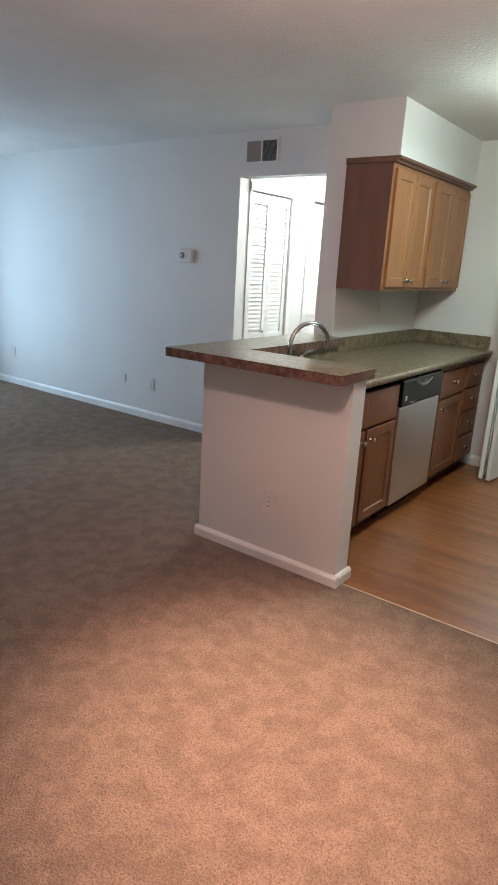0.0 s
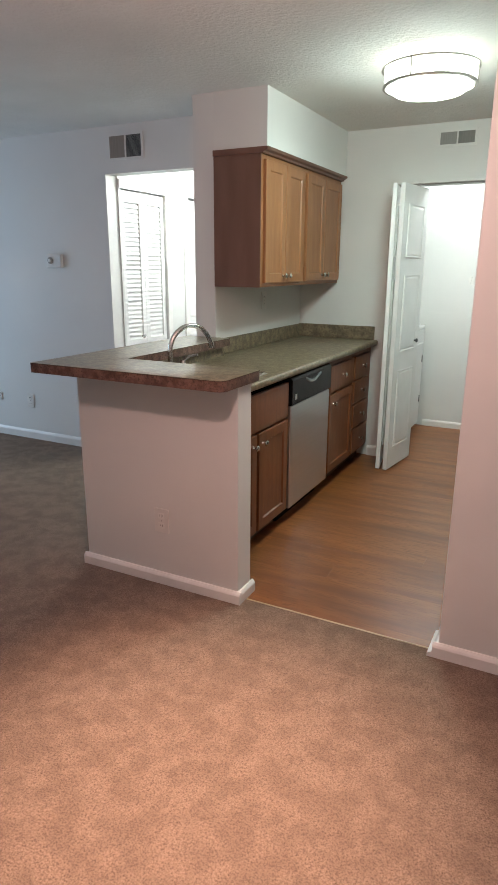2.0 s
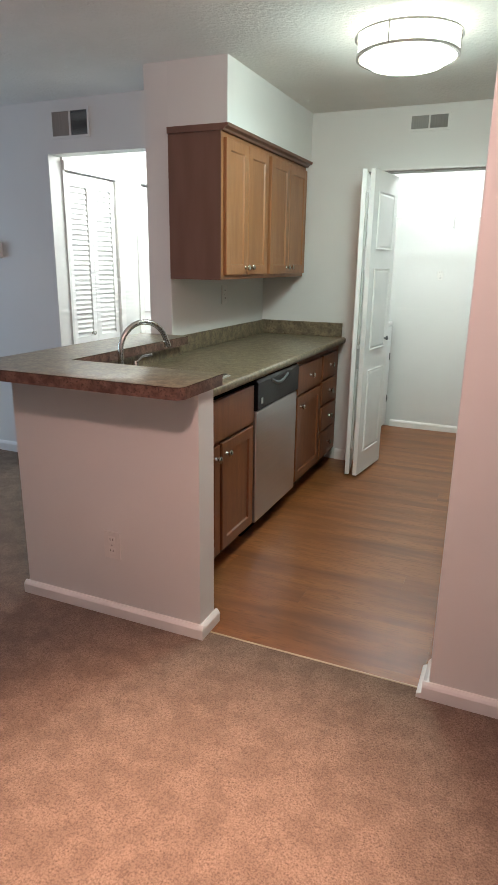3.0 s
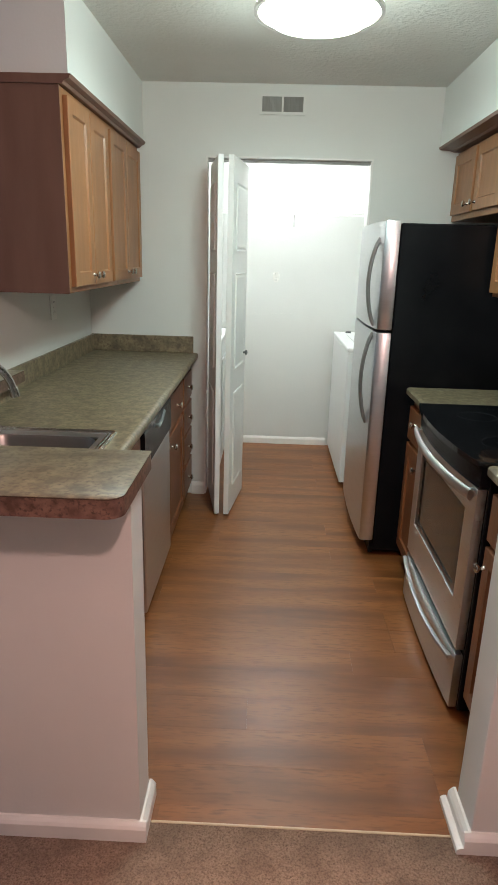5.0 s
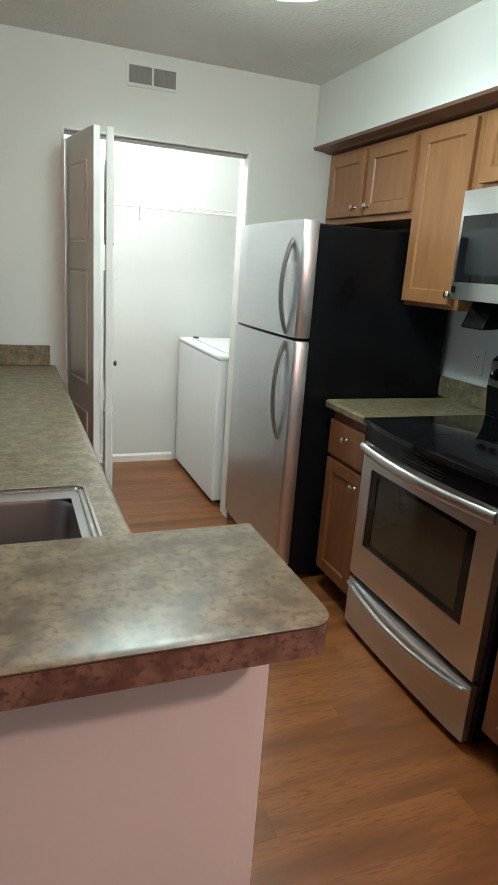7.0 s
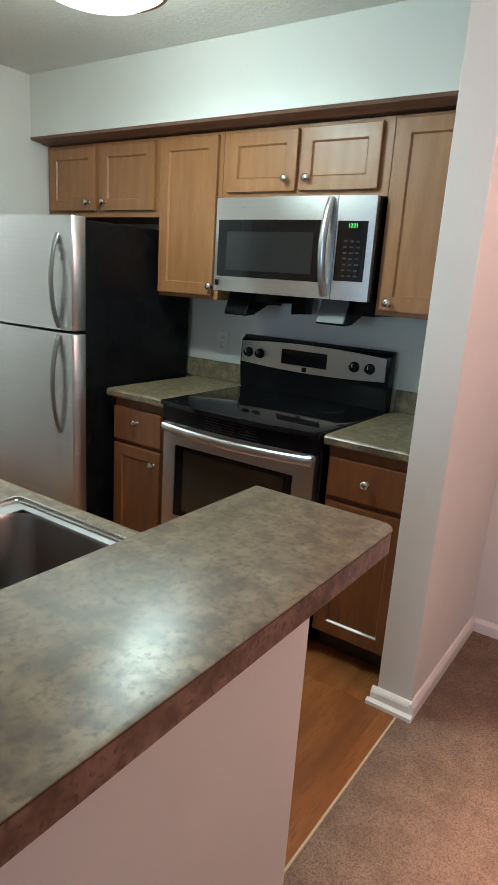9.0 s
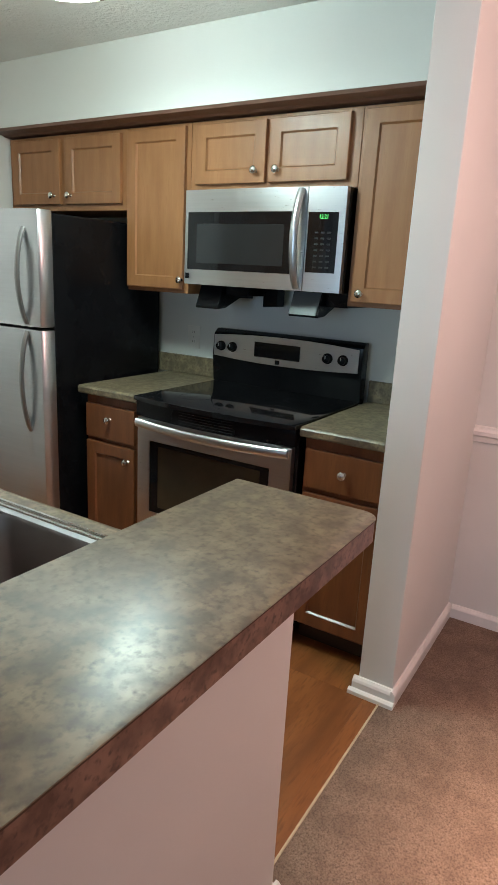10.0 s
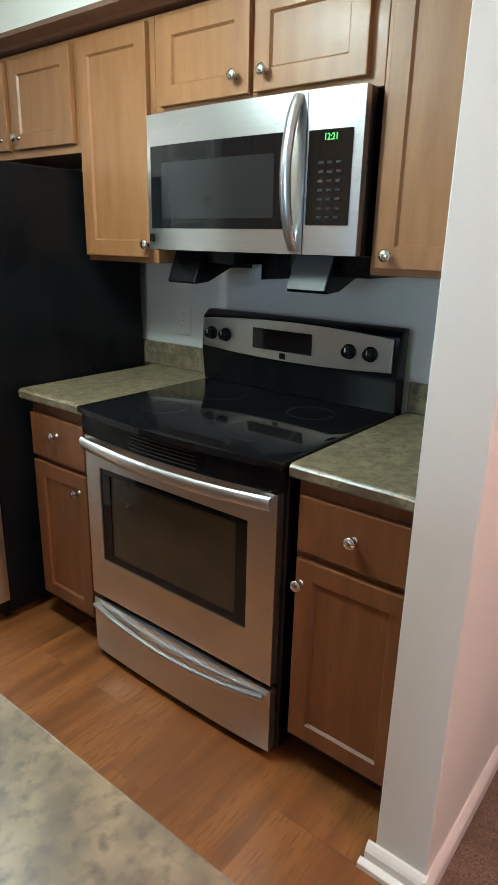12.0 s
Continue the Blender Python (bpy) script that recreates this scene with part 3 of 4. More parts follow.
LG = "kitchen base cabinets"
cabinet("base_cabinet", -0.705, -0.111, 1, 3.66, 4.40, 0, 0.74, (("door", 3.69, 4.005, 0.105, 0.635, 3.965, 0.578), ("door", 4.03, 4.388, 0.105, 0.635, 4.072, 0.578), ("drawer", 3.69, 4.388, 0.652, 0.842, None, None)), "shade-darkened maple sink base with two doors", LG, WOOD_SHADED, toe=0.10)
cabinet("base_cabinet", -0.705, -0.111, 1, 5.035, 5.545, 0, 0.876, (("door", 5.06, 5.53, 0.115, 0.645, 5.11, 0.585), ("drawer", 5.06, 5.53, 0.665, 0.835, 5.295, 0.752)), "shade-darkened maple base cabinet with drawer and door", LG, WOOD_SHADED, toe=0.10)
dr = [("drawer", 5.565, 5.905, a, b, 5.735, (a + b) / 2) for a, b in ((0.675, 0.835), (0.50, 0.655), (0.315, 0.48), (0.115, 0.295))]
cabinet("base_cabinet", -0.705, -0.111, 1, 5.547, 5.99, 0, 0.876, dr, "shade-darkened maple base cabinet with four drawers", LG, WOOD_SHADED, toe=0.10)

dw = thing("dishwasher", (-0.4, 4.72, 0), "stainless dishwasher with a black control panel", "dishwasher")
part("body", box(-0.69, -0.13, 4.405, 5.03, 0.10, 0.874), BLACK, dw)
part("toe_panel", box(-0.69, -0.165, 4.408, 5.027, 0.004, 0.099), BLACK, dw)
part("door", box(-0.13, -0.085, 4.412, 5.022, 0.095, 0.70, bevel=0.006, seg=2), STEEL, dw, "brushed stainless door")
cp = part("control_panel", prism(((-0.13, 0.704), (-0.085, 0.704), (-0.078, 0.712), (-0.078, 0.845), (-0.088, 0.860), (-0.13, 0.868)), 4.412, 5.022, axis="y"), BLACK, dw, "glossy black control panel")
part("pocket_handle", tube([(-0.079, 4.60 + 0.026 * i, 0.835 - 0.030 * math.sin(math.pi * i / 9)) for i in range(10)], 0.009, 8, up=(1, 0, 0)), GREYP, cp, smooth=True)
part("badge", box(-0.078, -0.0765, 4.45, 4.475, 0.735, 0.765), LOUVGREY, cp)

UG = "kitchen wall cabinets"
up1 = cabinet("wall_cabinet", -0.710, -0.408, 1, 4.662, 5.285, 1.332, 2.051, (("door", 4.69, 4.968, 1.355, 2.025, 4.938, 1.395), ("door", 4.974, 5.262, 1.355, 2.025, 5.004, 1.395)), "honey-stained maple wall cabinet with two doors", UG, WOOD)
part("end_panel", box(-0.710, -0.406, 4.654, 4.661, 1.330, 2.051), ENDPANEL, up1, "plain reddish-brown maple end panel, darkened for shade")
cabinet("wall_cabinet", -0.710, -0.408, 1, 5.286, 5.99, 1.332, 2.051, (("door", 5.31, 5.632, 1.355, 2.025, 5.60, 1.395), ("door", 5.638, 5.965, 1.355, 2.025, 5.67, 1.395)), "honey-stained maple wall cabinet with two doors", UG, WOOD)

# ---- range run ----
XF = 1.374
cabinet("wall_cabinet", 1.698, XF, -1, 5.158, 5.99, 1.705, 2.059, (("door", 5.60, 5.955, 1.735, 2.040, 5.645, 1.775), ("door", 5.19, 5.562, 1.735, 2.040, 5.525, 1.775)), "honey-stained maple wall cabinet above the refrigerator", UG, WOOD)
cabinet("wall_cabinet", 1.698, XF, -1, 4.790, 5.157, 1.342, 2.059, (("door", 4.812, 5.148, 1.360, 2.045, 4.815, 1.402),), "tall honey-stained maple wall cabinet with one door", UG, WOOD)
cabinet("wall_cabinet", 1.698, XF, -1, 4.002, 4.789, 1.781, 2.059, (("door", 4.405, 4.752, 1.806, 2.042, 4.447, 1.852), ("door", 4.042, 4.388, 1.806, 2.042, 4.345, 1.852)), "honey-stained maple wall cabinet above the microwave", UG, WOOD)
cabinet("wall_cabinet", 1.698, XF, -1, 3.643, 4.001, 1.342, 2.059, (("door", 3.665, 3.982, 1.360, 2.045, 3.942, 1.392),), "tall honey-stained maple wall cabinet beside the stub wall", UG, WOOD)
cabinet("base_cabinet", 1.695, 1.068, -1, 4.800, 5.128, 0, 0.876, (("door", 4.822, 5.118, 0.115, 0.655, 4.86, 0.592), ("drawer", 4.822, 5.118, 0.675, 0.832, 4.967, 0.772)), "shade-darkened maple base cabinet beside the refrigerator", LG, WOOD_SHADED, toe=0.10)
cabinet("base_cabinet", 1.695, 1.068, -1, 3.643, 3.985, 0, 0.876, (("door", 3.655, 3.972, 0.115, 0.660, 3.955, 0.594), ("drawer", 3.655, 3.972, 0.682, 0.832, 3.815, 0.760)), "shade-darkened maple base cabinet beside the stub wall", LG, WOOD_SHADED, toe=0.10)


def small_counter(y0, y1, label):
    t = thing("countertop", (1.35, (y0 + y1) / 2, 0.877), label, "countertop")
    part("top", box(1.052, 1.698, y0, y1, 0.877, 0.912), LAMINATE, t)
    n = [(1.052, 0.875), (1.038, 0.875), (1.031, 0.882), (1.030, 0.903), (1.035, 0.909), (1.043, 0.9122), (1.052, 0.912)]
    part("front_edge", prism(n, y0, y1, axis="y"), LAMINATE, t, "rounded laminate edge", smooth=True)
    part("backsplash", box(1.680, 1.698, y0, y1 + (0.08 if y1 > 5 else 0), 0.9122, 1.010, bevel=0.003), LAMINATE, t)
    return t


small_counter(4.795, 5.150, "short mottled laminate counter between range and refrigerator")
small_counter(3.645, 3.994, "short mottled laminate counter beside the stub wall")

# refrigerator
fr = thing("refrigerator", (1.25, 5.56, 0), "stainless top-freezer refrigerator with black sides", "refrigerator")
part("body", box(0.945, 1.66, 5.196, 5.940, 0.03, 1.650, bevel=0.006), BLACK, fr, "black textured cabinet")
part("base_grille", box(0.925, 0.945, 5.20, 5.93, 0.02, 0.085), BLACK, fr)


def fridge_door(z0, z1):
    pts = [(0.94, 5.190), (0.884, 5.190)] + [(0.872 - 0.012 * math.sin(math.pi * i / 12), 5.200 + 0.745 * i / 12) for i in range(13)] + [(0.884, 5.955), (0.94, 5.955)]
    return prism(pts, z0, z1, bevel=0.006)


fd = part("freezer_door", fridge_door(1.172, 1.660), STEEL, fr, "brushed stainless freezer door", smooth=True)
bd = part("fresh_food_door", fridge_door(0.09, 1.160), STEEL, fr, "brushed stainless refrigerator door", smooth=True)


def fridge_handle(z0, z1, parent):
    pts = [(0.870 - 0.042 * math.sin(math.pi * i / 14) ** 0.7, 5.285, z0 + (z1 - z0) * i / 14) for i in range(15)]
    return part("handle", tube(pts, 0.010, 10, flat=1.3, up=(0, 1, 0)), GREYP2, parent, "grey metal bow handle", smooth=True)


GREYP2 = mat("grey_metal", (0.36, 0.36, 0.36), 0.32, metal=0.9, scale=6)
fridge_handle(1.185, 1.585, fd)
fridge_handle(0.700, 1.150, bd)

# range
R0, R1 = 4.012, 4.776
rg = thing("range", (1.35, 4.39, 0), "stainless and black electric range with glass cooktop", "stove")
part("body", box(1.048, 1.655, R0 - 0.008, R1 + 0.006, 0.03, 0.900, bevel=0.003), BLACK, rg, "black enamel body")


def bow(x_mid, x_end, y0, y1, n=14):
    return [(x_end + (x_mid - x_end) * (1 - (2 * i / n - 1) ** 2), y0 + (y1 - y0) * i / n) for i in range(n + 1)]


cook = [(1.60, R1 + 0.008), (1.60, R0 - 0.010)] + bow(0.968, 1.005, R0 - 0.010, R1 + 0.008)
ck = part("cooktop", prism(cook, 0.900, 0.919, bevel=0.003), GLOSS, rg, "black glass cooktop", smooth=True)
for bx, by, br in ((1.18, 4.20, 0.10), (1.18, 4.58, 0.075), (1.44, 4.20, 0.075), (1.44, 4.58, 0.10)):
    ring = bmesh.new()
    outer = [ring.verts.new((bx + br * math.cos(2 * math.pi * k / 40), by + br * math.sin(2 * math.pi * k / 40), 0.9194)) for k in range(40)]
    inner = [ring.verts.new((bx + (br - 0.003) * math.cos(2 * math.pi * k / 40), by + (br - 0.003) * math.sin(2 * math.pi * k / 40), 0.9194)) for k in range(40)]
    for k in range(40):
        ring.faces.new((outer[k], outer[(k + 1) % 40], inner[(k + 1) % 40], inner[k]))
    part("burner_ring", ring, RINGMARK, ck, "thin grey burner outline")
part("front_band", prism([(1.048, R1 + 0.004), (1.048, R0 - 0.006)] + bow(0.985, 1.018, R0 - 0.006, R1 + 0.004), 0.832, 0.899, bevel=0.004), BLACK, rg, "black vent band", smooth=True)
for k in range(5):
    part("vent_slot", prism([(1.03, R1 - 0.08), (1.03, R0 + 0.08)] + bow(0.9835, 1.012, R0 + 0.08, R1 - 0.08), 0.842 + 0.011 * k, 0.8445 + 0.011 * k), RINGMARK, rg)
od = part("oven_door", framed(1.018, 1.046, R0 + 0.004, R1 - 0.004, 0.262, 0.826, 4.108, 4.706, 0.405, 0.730), STEELH, rg, "brushed stainless oven door")
part("window_surround", framed(1.022, 1.045, 4.108, 4.706, 0.405, 0.730, 4.150, 4.664, 0.430, 0.710), GLOSS, od, "black glass surround")
part("oven_window", box(1.026, 1.045, 4.150, 4.664, 0.430, 0.710), OVENGLASS, od, "dark brown oven glass")
hp = [(1.000 - 0.030 * (1 - (2 * i / 16 - 1) ** 2), R0 + 0.012 + (R1 - R0 - 0.024) * i / 16, 0.806 - 0.006 * (1 - (2 * i / 16 - 1) ** 2)) for i in range(17)]
part("handle", tube(hp, 0.010, 12, flat=1.9), STEELH, od, "bowed stainless handle", smooth=True)
for y in (R0 + 0.02, R1 - 0.045):
    part("handle_mount", box(0.992, 1.018, y, y + 0.025, 0.795, 0.820, bevel=0.003), STEELH, od)
wd = part("warming_drawer", prism([(1.046, R1 - 0.004), (1.046, R0 + 0.004)] + bow(1.010, 1.020, R0 + 0.004, R1 - 0.004), 0.035, 0.242, bevel=0.004), STEELH, rg, "brushed stainless storage drawer", smooth=True)
gp = [(1.008 - 0.018 * (1 - (2 * i / 16 - 1) ** 2), R0 + 0.02 + (R1 - R0 - 0.04) * i / 16, 0.222 - 0.030 * (1 - (2 * i / 16 - 1) ** 2)) for i in range(17)]
part("grip", tube(gp, 0.010, 8, flat=0.8), STEELH, wd, "curved drawer grip", smooth=True)
part("foot", box(1.10, 1.14, R0 + 0.03, R0 + 0.07, 0, 0.03), BLACK, rg)
part("foot", box(1.10, 1.14, R1 - 0.07, R1 - 0.03, 0, 0.03), BLACK, rg)
bg = part("backguard", prism(((1.660, 0.90), (1.604, 0.919), (1.600, 1.010), (1.590, 1.035), (1.598, 1.155), (1.625, 1.178), (1.660, 1.178)), R0 - 0.012, R1 + 0.016, axis="y", bevel=0.004), BLACK, rg, "black backguard", smooth=True)
pan = [(y, 1.150 + 0.016 * (1 - ((y - 4.394) / 0.38) ** 2)) for y in (4.014, 4.15, 4.27, 4.394, 4.52, 4.64, 4.780)] + [(y, 1.048 - 0.014 * (1 - ((y - 4.394) / 0.38) ** 2)) for y in (4.780, 4.64, 4.52, 4.394, 4.27, 4.15, 4.014)]
cpn = part("control_panel", prism(pan, 1.584, 1.592, axis="x", bevel=0.002), STEELH, bg, "brushed stainless control panel")
part("display", box(1.580, 1.585, 4.300, 4.545, 1.066, 1.136, bevel=0.0015), GLOSS, cpn)
part("badge", box(1.581, 1.585, 4.405, 4.428, 1.040, 1.060), BLACK, cpn)
for y in (4.735, 4.668, 4.160, 4.085):
    kn = part("knob", lathe(((0.024, 0), (0.024, 0.006), (0.019, 0.010), (0.017, 0.026), (0.013, 0.029)), (1.584, y, 1.098), (-1, 0, 0)), BLACK, rg, "black round knob", smooth=True)
    part("pointer", box(1.553, 1.556, y - 0.0018, y + 0.0018, 1.098, 1.112), PLATE, kn)

# microwave
M0, M1, MZ0, MZ1 = 4.012, 4.765, 1.386, 1.779
mw = thing("microwave", (1.5, 4.39, MZ0), "stainless over-the-range microwave with black window", "microwave")
part("body", box(1.335, 1.696, M0 - 0.002, M1, MZ0, MZ1, bevel=0.003), BLACK, mw, "black microwave casing")


def mw_front(y0, y1, z0, z1, d):
    n = 10
    ys = [y0 + (y1 - y0) * i / n for i in range(n + 1)]
    mid, half = (M0 + M1) / 2, (M1 - M0) / 2
    return prism([(1.335, y1), (1.335, y0)] + [(1.310 - d - 0.016 * (1 - ((y - mid) / half) ** 2), y) for y in ys], z0, z1)


md = part("door", mw_front(4.170, M1, MZ0 + 0.003, MZ1 - 0.002, 0), STEELH, mw, "brushed stainless door", smooth=True)
part("window_surround", mw_front(4.222, M1 - 0.018, 1.452, 1.688, 0.0025), GLOSS, md, "black glass surround", smooth=True)
part("window", mw_front(4.262, M1 - 0.070, 1.480, 1.640, 0.0040), MWGLASS, md, "dark meshed window", smooth=True)
cpm = part("control_side", mw_front(M0, 4.167, MZ0 + 0.003, MZ1 - 0.002, 0), STEELH, mw, "brushed stainless control side", smooth=True)
pad = part("keypad", mw_front(4.038, 4.160, 1.462, 1.686, 0.0025), GLOSS, cpm, "black glass keypad", smooth=True)
for r in range(7):
    for c in range(3):
        y, z = 4.070 + 0.026 * c, 1.482 + 0.0215 * r
        part("key", box(1.2985, 1.3040, y - 0.007, y + 0.007, z - 0.003, z + 0.003), MARK, pad)
hm = [(1.298 - 0.048 * math.sin(math.pi * i / 14) ** 0.7, 4.196, 1.402 + 0.366 * i / 14) for i in range(15)]
part("handle", tube(hm, 0.011, 10, flat=1.5, up=(0, 1, 0)), STEEL, md, "bowed stainless handle", smooth=True)
part("badge", box(1.3005, 1.306, 4.735, 4.752, 1.412, 1.436), BLACK, md)
txt = bpy.data.curves.new("digits", "FONT")
txt.body, txt.size, txt.extrude, txt.align_x, txt.align_y = "12:21", 0.022, 0.0004, "CENTER", "CENTER"
tmp = new("digits", txt)
dig = bpy.data.meshes.new_from_object(tmp.evaluated_get(bpy.context.evaluated_depsgraph_get()))
bpy.data.objects.remove(tmp)
dig.transform(Matrix.Translation((1.2975, 4.095, 1.668)) @ Matrix(((0, 0, -1, 0), (-1, 0, 0, 0), (0, 1, 0, 0), (0, 0, 0, 1))) @ Matrix.Diagonal((0.85, 1, 1, 1)))
dig.transform(Matrix.Translation(-ORIGIN[mw]))
dig.materials.clear()
dig.materials.append(GREEN)
dob = new("clock_digits", dig)
dob.parent = pad
ORIGIN[dob] = ORIGIN[mw]
tagged(dob, "green clock digits 12:21")


def hood(y0, y1, lens):
    """A black wedge hanging below the microwave, with a sloping grey lens at its tip."""
    pr = ((1.40, MZ0), (1.66, MZ0), (1.66, 1.330), (1.54, 1.335), (1.43, 1.290), (1.365, 1.285), (1.360, 1.292))
    o = part("underside_vent", prism(pr, y0, y1, axis="y", bevel=0.002), BLACK, mw, "black plastic wedge under the microwave")
    if lens:
        part("lens", prism(((1.359, 1.294), (1.398, 1.384), (1.393, 1.386), (1.353, 1.294)), y0 + 0.006, y1 - 0.006, axis="y"), GREYP, o, "grey lens")


hood(4.615, 4.735, False)
hood(4.120, 4.255, True)
part("underside_bar", box(1.42, 1.66, 4.500, 4.612, 1.348, MZ0, bevel=0.002), BLACK, mw)
part("underside_bar", box(1.42, 1.66, 4.020, 4.117, 1.330, MZ0, bevel=0.002), BLACK, mw)
part("underside_box", box(1.56, 1.63, 4.490, 4.498, 1.30, MZ0), BLACK, mw)
part("underside_box", box(1.56, 1.63, 4.425, 4.489, 1.305, MZ0, bevel=0.002), BLACK, mw)

# kitchen ceiling lamp
KL = (0.495, 4.62)
kl = thing("ceiling_lamp", (KL[0], KL[1], CEIL), "round flush ceiling lamp with nickel rings, switched on", "lamp")
part("diffuser", lathe(((0.205, 0.0), (0.211, 0.03), (0.209, 0.100), (0.196, 0.122), (0.160, 0.144), (0.10, 0.157), (0.02, 0.162)), (KL[0], KL[1], CEIL), (0, 0, -1), 48), DIFF, kl, "glowing white glass drum", smooth=True).visible_shadow = False


def ring_mesh(r, z, h, w, n=56):
    bm = bmesh.new()
    rows = [[bm.verts.new((KL[0] + (r + dr) * math.cos(2 * math.pi * k / n), KL[1] + (r + dr) * math.sin(2 * math.pi * k / n), z + dz)) for k in range(n)] for dr, dz in ((0, 0), (w, 0), (w, h), (0, h))]
    for s, t in zip(rows, rows[1:] + rows[:1]):
        for k in range(n):
            bm.faces.new((s[k], s[(k + 1) % n], t[(k + 1) % n], t[k]))
    return bm


part("rim", ring_mesh(0.204, CEIL - 0.120, 0.012, 0.013), CHROME, kl, "satin nickel ring", smooth=True)
part("rim", ring_mesh(0.213, CEIL - 0.044, 0.009, 0.013), CHROME, kl, "satin nickel ring", smooth=True)
for k in range(3):
    a = radians(20 + 120 * k)
    part("post", lathe(((0.004, 0), (0.004, 0.085)), (KL[0] + 0.2185 * math.cos(a), KL[1] + 0.2185 * math.sin(a), CEIL - 0.026), (0, 0, -1), 8), CHROME, kl)

# ---- laundry closet ----
bf = thing("door_3", (0.05, 6.0, 0), "white panelled bifold laundry door, folded open", "door", kind="structure")


def bifold_leaf(p0, p1, name="leaf"):
    """One leaf between two floor points, with three raised panels on both faces."""
    d = Vector((p1[0] - p0[0], p1[1] - p0[1], 0))
    w = d.length
    m = Matrix.Translation((p0[0], p0[1], 0.015)) @ Matrix.Rotation(math.atan2(d.y, d.x), 4, "Z")
    bm = box(0, w, -0.015, 0.015, 0, 1.965, bevel=0.002)
    bm.transform(m)
    leaf = part(name, bm, DOORW, bf)
    for z0, z1 in ((0.16, 0.72), (0.86, 1.38), (1.50, 1.84)):
        for s in (-1, 1):
            pm = box(0.085, w - 0.085, s * 0.015 - 0.001, s * 0.015 + 0.001, z0, z1)
            for v in pm.verts:
                if v.co.y * s > 0.015:
                    v.co.y = s * 0.0225
            f = max(pm.faces, key=lambda q: q.calc_center_median().y * s)
            bmesh.ops.inset_region(pm, faces=[f], thickness=0.012)
            for v in f.verts:
                v.co.y -= s * 0.0065
            bmesh.ops.inset_region(pm, faces=[f], thickness=0.018)
            for v in f.verts:
                v.co.y += s * 0.0055
            pm.transform(m)
            part("panel", pm, DOORW, leaf)
    return leaf, m, w


bifold_leaf((0.012, 6.08), (0.092, 5.634))
lb, lm, lw = bifold_leaf((0.146, 5.630), (0.206, 6.075))
part("knob", knob_mesh(lm @ Vector((lw - 0.09, -0.015, 0.915)), (lm.to_3x3() @ Vector((0, -1, 0)))), GREYP, lb, "small dark knob", smooth=True)

def washer(name, x0, x1, y0, y1, label, face):
    t = thing(name, ((x0 + x1) / 2, (y0 + y1) / 2, 0), label, "appliance", "laundry machines")
    part("body", box(x0, x1, y0, y1, 0.03, 0.915, bevel=0.008, seg=2), APPL, t)
    part("top", box(x0 - 0.004, x1 + 0.004, y0 - 0.004, y1 + 0.004, 0.9155, 0.945, bevel=0.010, seg=2), APPL, t)
    part("lid", box(x0 + 0.07, x1 - 0.07, y0 + 0.05, y1 - 0.16, 0.9455, 0.953, bevel=0.003), APPL, t)
    part("dial", lathe(((0.022, 0), (0.020, 0.012)), (x0 + 0.10, y1 - 0.08, 0.9455), (0, 0, 1), 12), GREYP, t)
    for a in (x0 + 0.04, x1 - 0.08):
        for b in (y0 + 0.04, y1 - 0.08):
            part("foot", box(a, a + 0.04, b, b + 0.04, 0, 0.03), GREYP, t)
    if face:
        p = part("front_door", box(x1, x1 + 0.012, y0 + 0.08, y1 - 0.08, 0.12, 0.80, bevel=0.004), APPL, t)
        for z in (0.25, 0.62):
            part("hinge", box(x1 + 0.012, x1 + 0.018, y1 - 0.10, y1 - 0.085, z, z + 0.06), GREYP, p)
    return t


washer("washing_machine", 0.874, 1.53, 6.21, 7.13, "white top-loading washer beside the closet wall", False)
washer("clothes_dryer", -0.60, 0.045, 6.42, 7.15, "white clothes dryer behind the folded door", True)
ws = thing("wire_shelf", (0.5, 7.0, 1.80), "white coated wire shelf on the laundry wall", "shelf")
for y in (6.86, 7.0, 7.185):
    part("rail", tube([(-0.70, y, 1.80), (1.695, y, 1.80)], 0.004, 6), TRIM, ws)
part("rail", tube([(-0.70, 6.86, 1.775), (1.695, 6.86, 1.775)], 0.004, 6), TRIM, ws)
wire = None
for i in range(80):
    if wire is None:
        w0 = part("wire", tube([(-0.68, 6.86, 1.772), (-0.68, 6.862, 1.806), (-0.68, 7.185, 1.806)], 0.0022, 5, up=(1, 0, 0)), TRIM, ws)
        wire = w0
    else:
        c = w0.copy()
        scene.collection.objects.link(c)
        c.location.x += 0.0295 * i
hk = thing("wall_hook", (0.515, 7.19, 1.70), "small grey hook on the laundry wall", "hook")
part("hook", tube([(0.515, 6.852, 1.78), (0.515, 6.850, 1.72), (0.515, 6.840, 1.695), (0.515, 6.825, 1.705)], 0.004, 8, up=(1, 0, 0)), LOUVGREY, hk, smooth=True)
outlet((0.405, 7.19, 1.34), (0, -1), "small white outlet in the laundry", 0.05, 0.05)
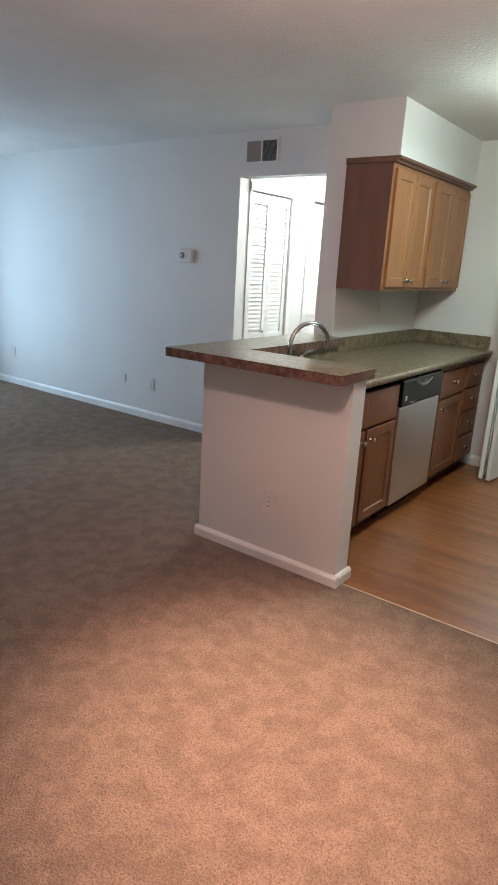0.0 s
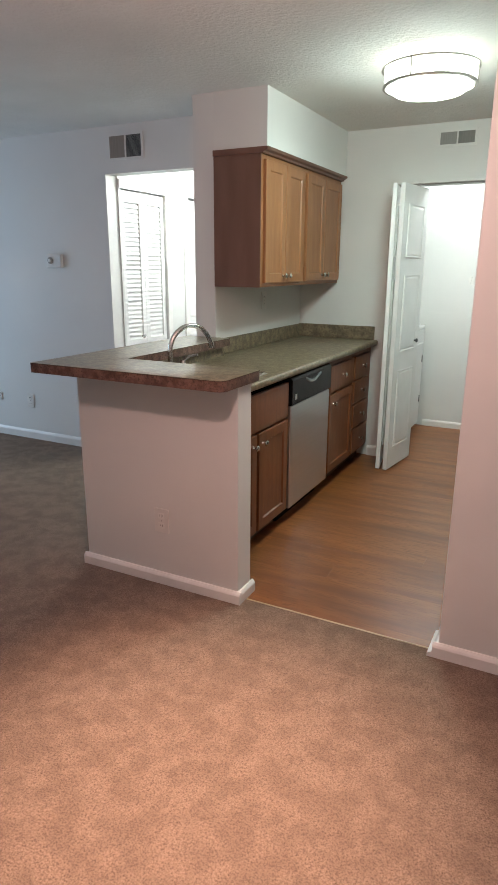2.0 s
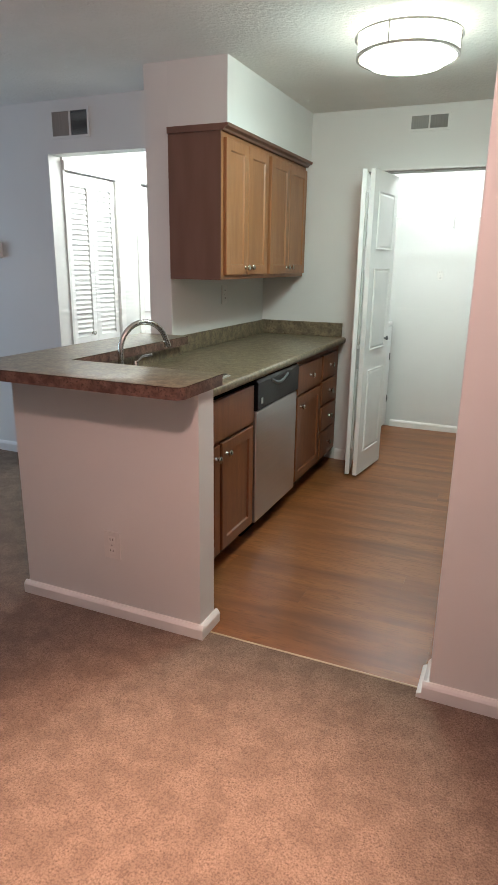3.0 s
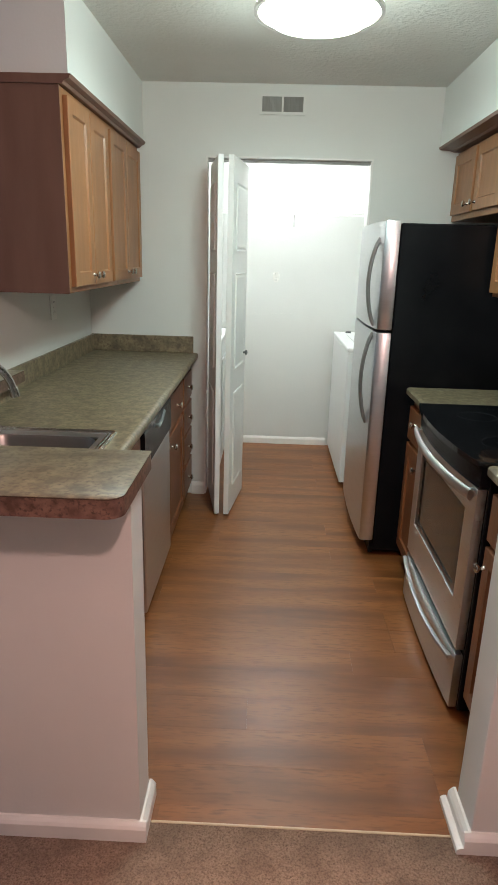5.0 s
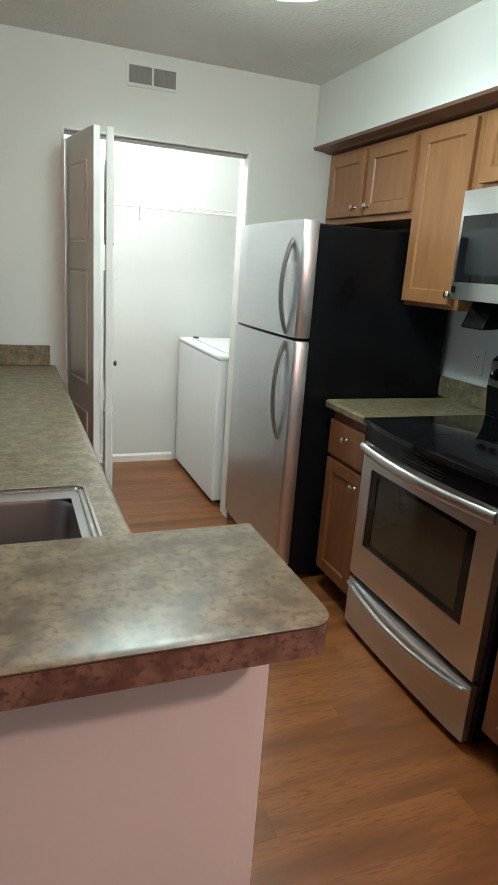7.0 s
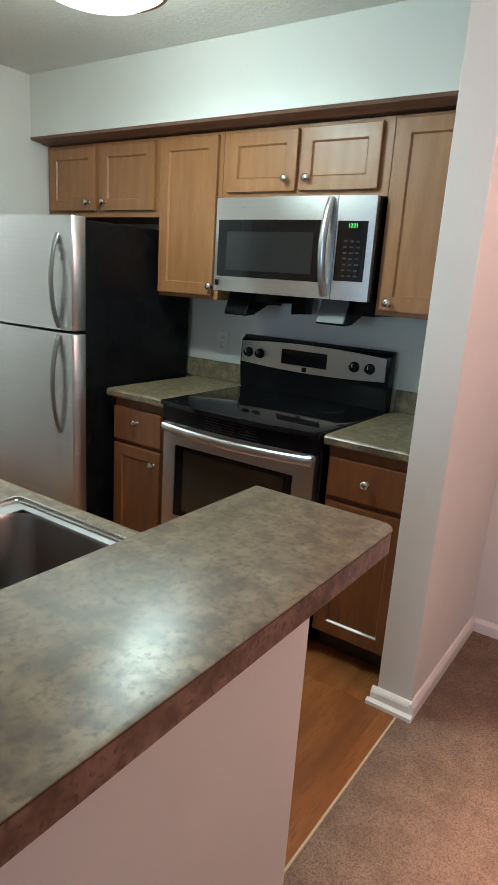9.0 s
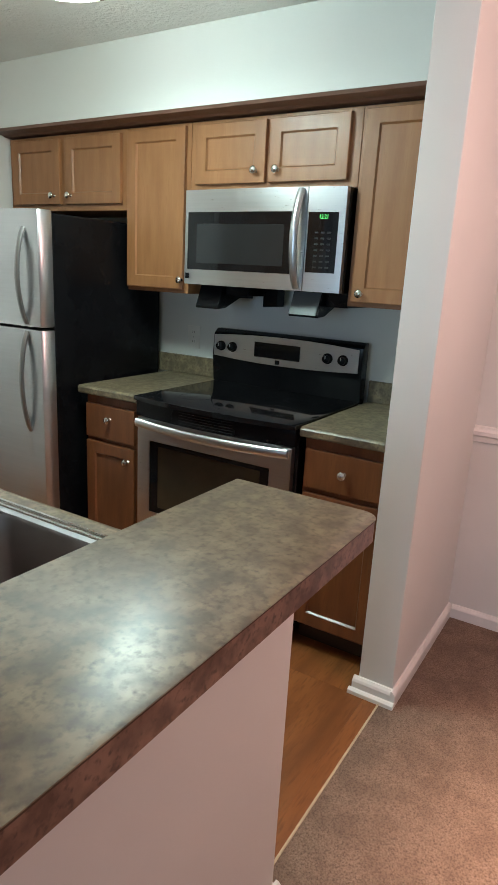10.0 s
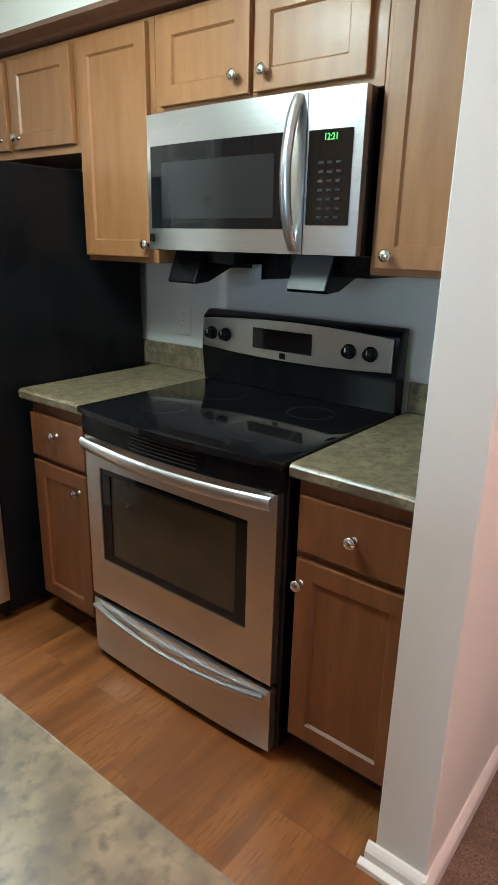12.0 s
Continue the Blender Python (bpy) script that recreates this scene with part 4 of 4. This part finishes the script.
structure("trim_laundry_rail", box(0.05, 0.55, 7.1875, 7.19, 1.045, 1.065), PAINT, "thin painted strip on the laundry wall")
structure("trim_laundry_cleat", box(0.05, 0.56, 7.188, 7.19, 1.60, 1.612), PAINT, "thin painted cleat on the laundry wall")
la = thing("ceiling_lamp", (0.42, 6.45, CEIL), "small round laundry ceiling lamp, switched on", "lamp")
part("diffuser", lathe(((0.09, 0), (0.09, 0.03), (0.06, 0.07), (0.02, 0.085)), (0.42, 6.45, CEIL), (0, 0, -1)), DIFF, la, smooth=True).visible_shadow = False

# ---- floor planks ----
PW, PL = 0.152, 1.22
planks = {}


def plank(x0, x1, y0, y1):
    key = (round(x1 - x0, 3), round(y1 - y0, 3))
    if key not in planks:
        hx, hy = key[0] / 2, key[1] / 2
        bm = bmesh.new()
        lo = [bm.verts.new((sx * hx, sy * hy, -0.002)) for sx, sy in ((-1, -1), (1, -1), (1, 1), (-1, 1))]
        hi = [bm.verts.new((sx * (hx - 0.00025), sy * (hy - 0.00025), 0.0)) for sx, sy in ((-1, -1), (1, -1), (1, 1), (-1, 1))]
        bm.faces.new(hi)
        for k in range(4):
            bm.faces.new((lo[k], lo[(k + 1) % 4], hi[(k + 1) % 4], hi[k]))
        bmesh.ops.recalc_face_normals(bm, faces=bm.faces)
        planks[key] = bpy.data.meshes.new("plank")
        bm.to_mesh(planks[key])
        bm.free()
        planks[key].materials.append(PLANK)
    ob = new("plank", planks[key])
    ob.parent = FLOOR_K
    ob.location = ((x0 + x1) / 2, (y0 + y1) / 2, 0.0)


y = SEAM_Y
row = 0
while y < 7.189:
    y1 = min(y + (0.055 if row == 0 else PW), 7.19)
    left, right = (0.106, 0.93) if row == 0 else (-0.70, 1.70)
    x = left - (0.0 if row == 0 else random.choice((0.15, 0.32, 0.5, 0.68, 0.83)) * PL)
    while x < right - 1e-3:
        a, b = max(x, left), min(x + PL, right)
        if b - a > 0.02:
            plank(round(a, 3), round(b, 3), round(y, 3), round(y1, 3))
        x += PL
    y, row = y1, row + 1
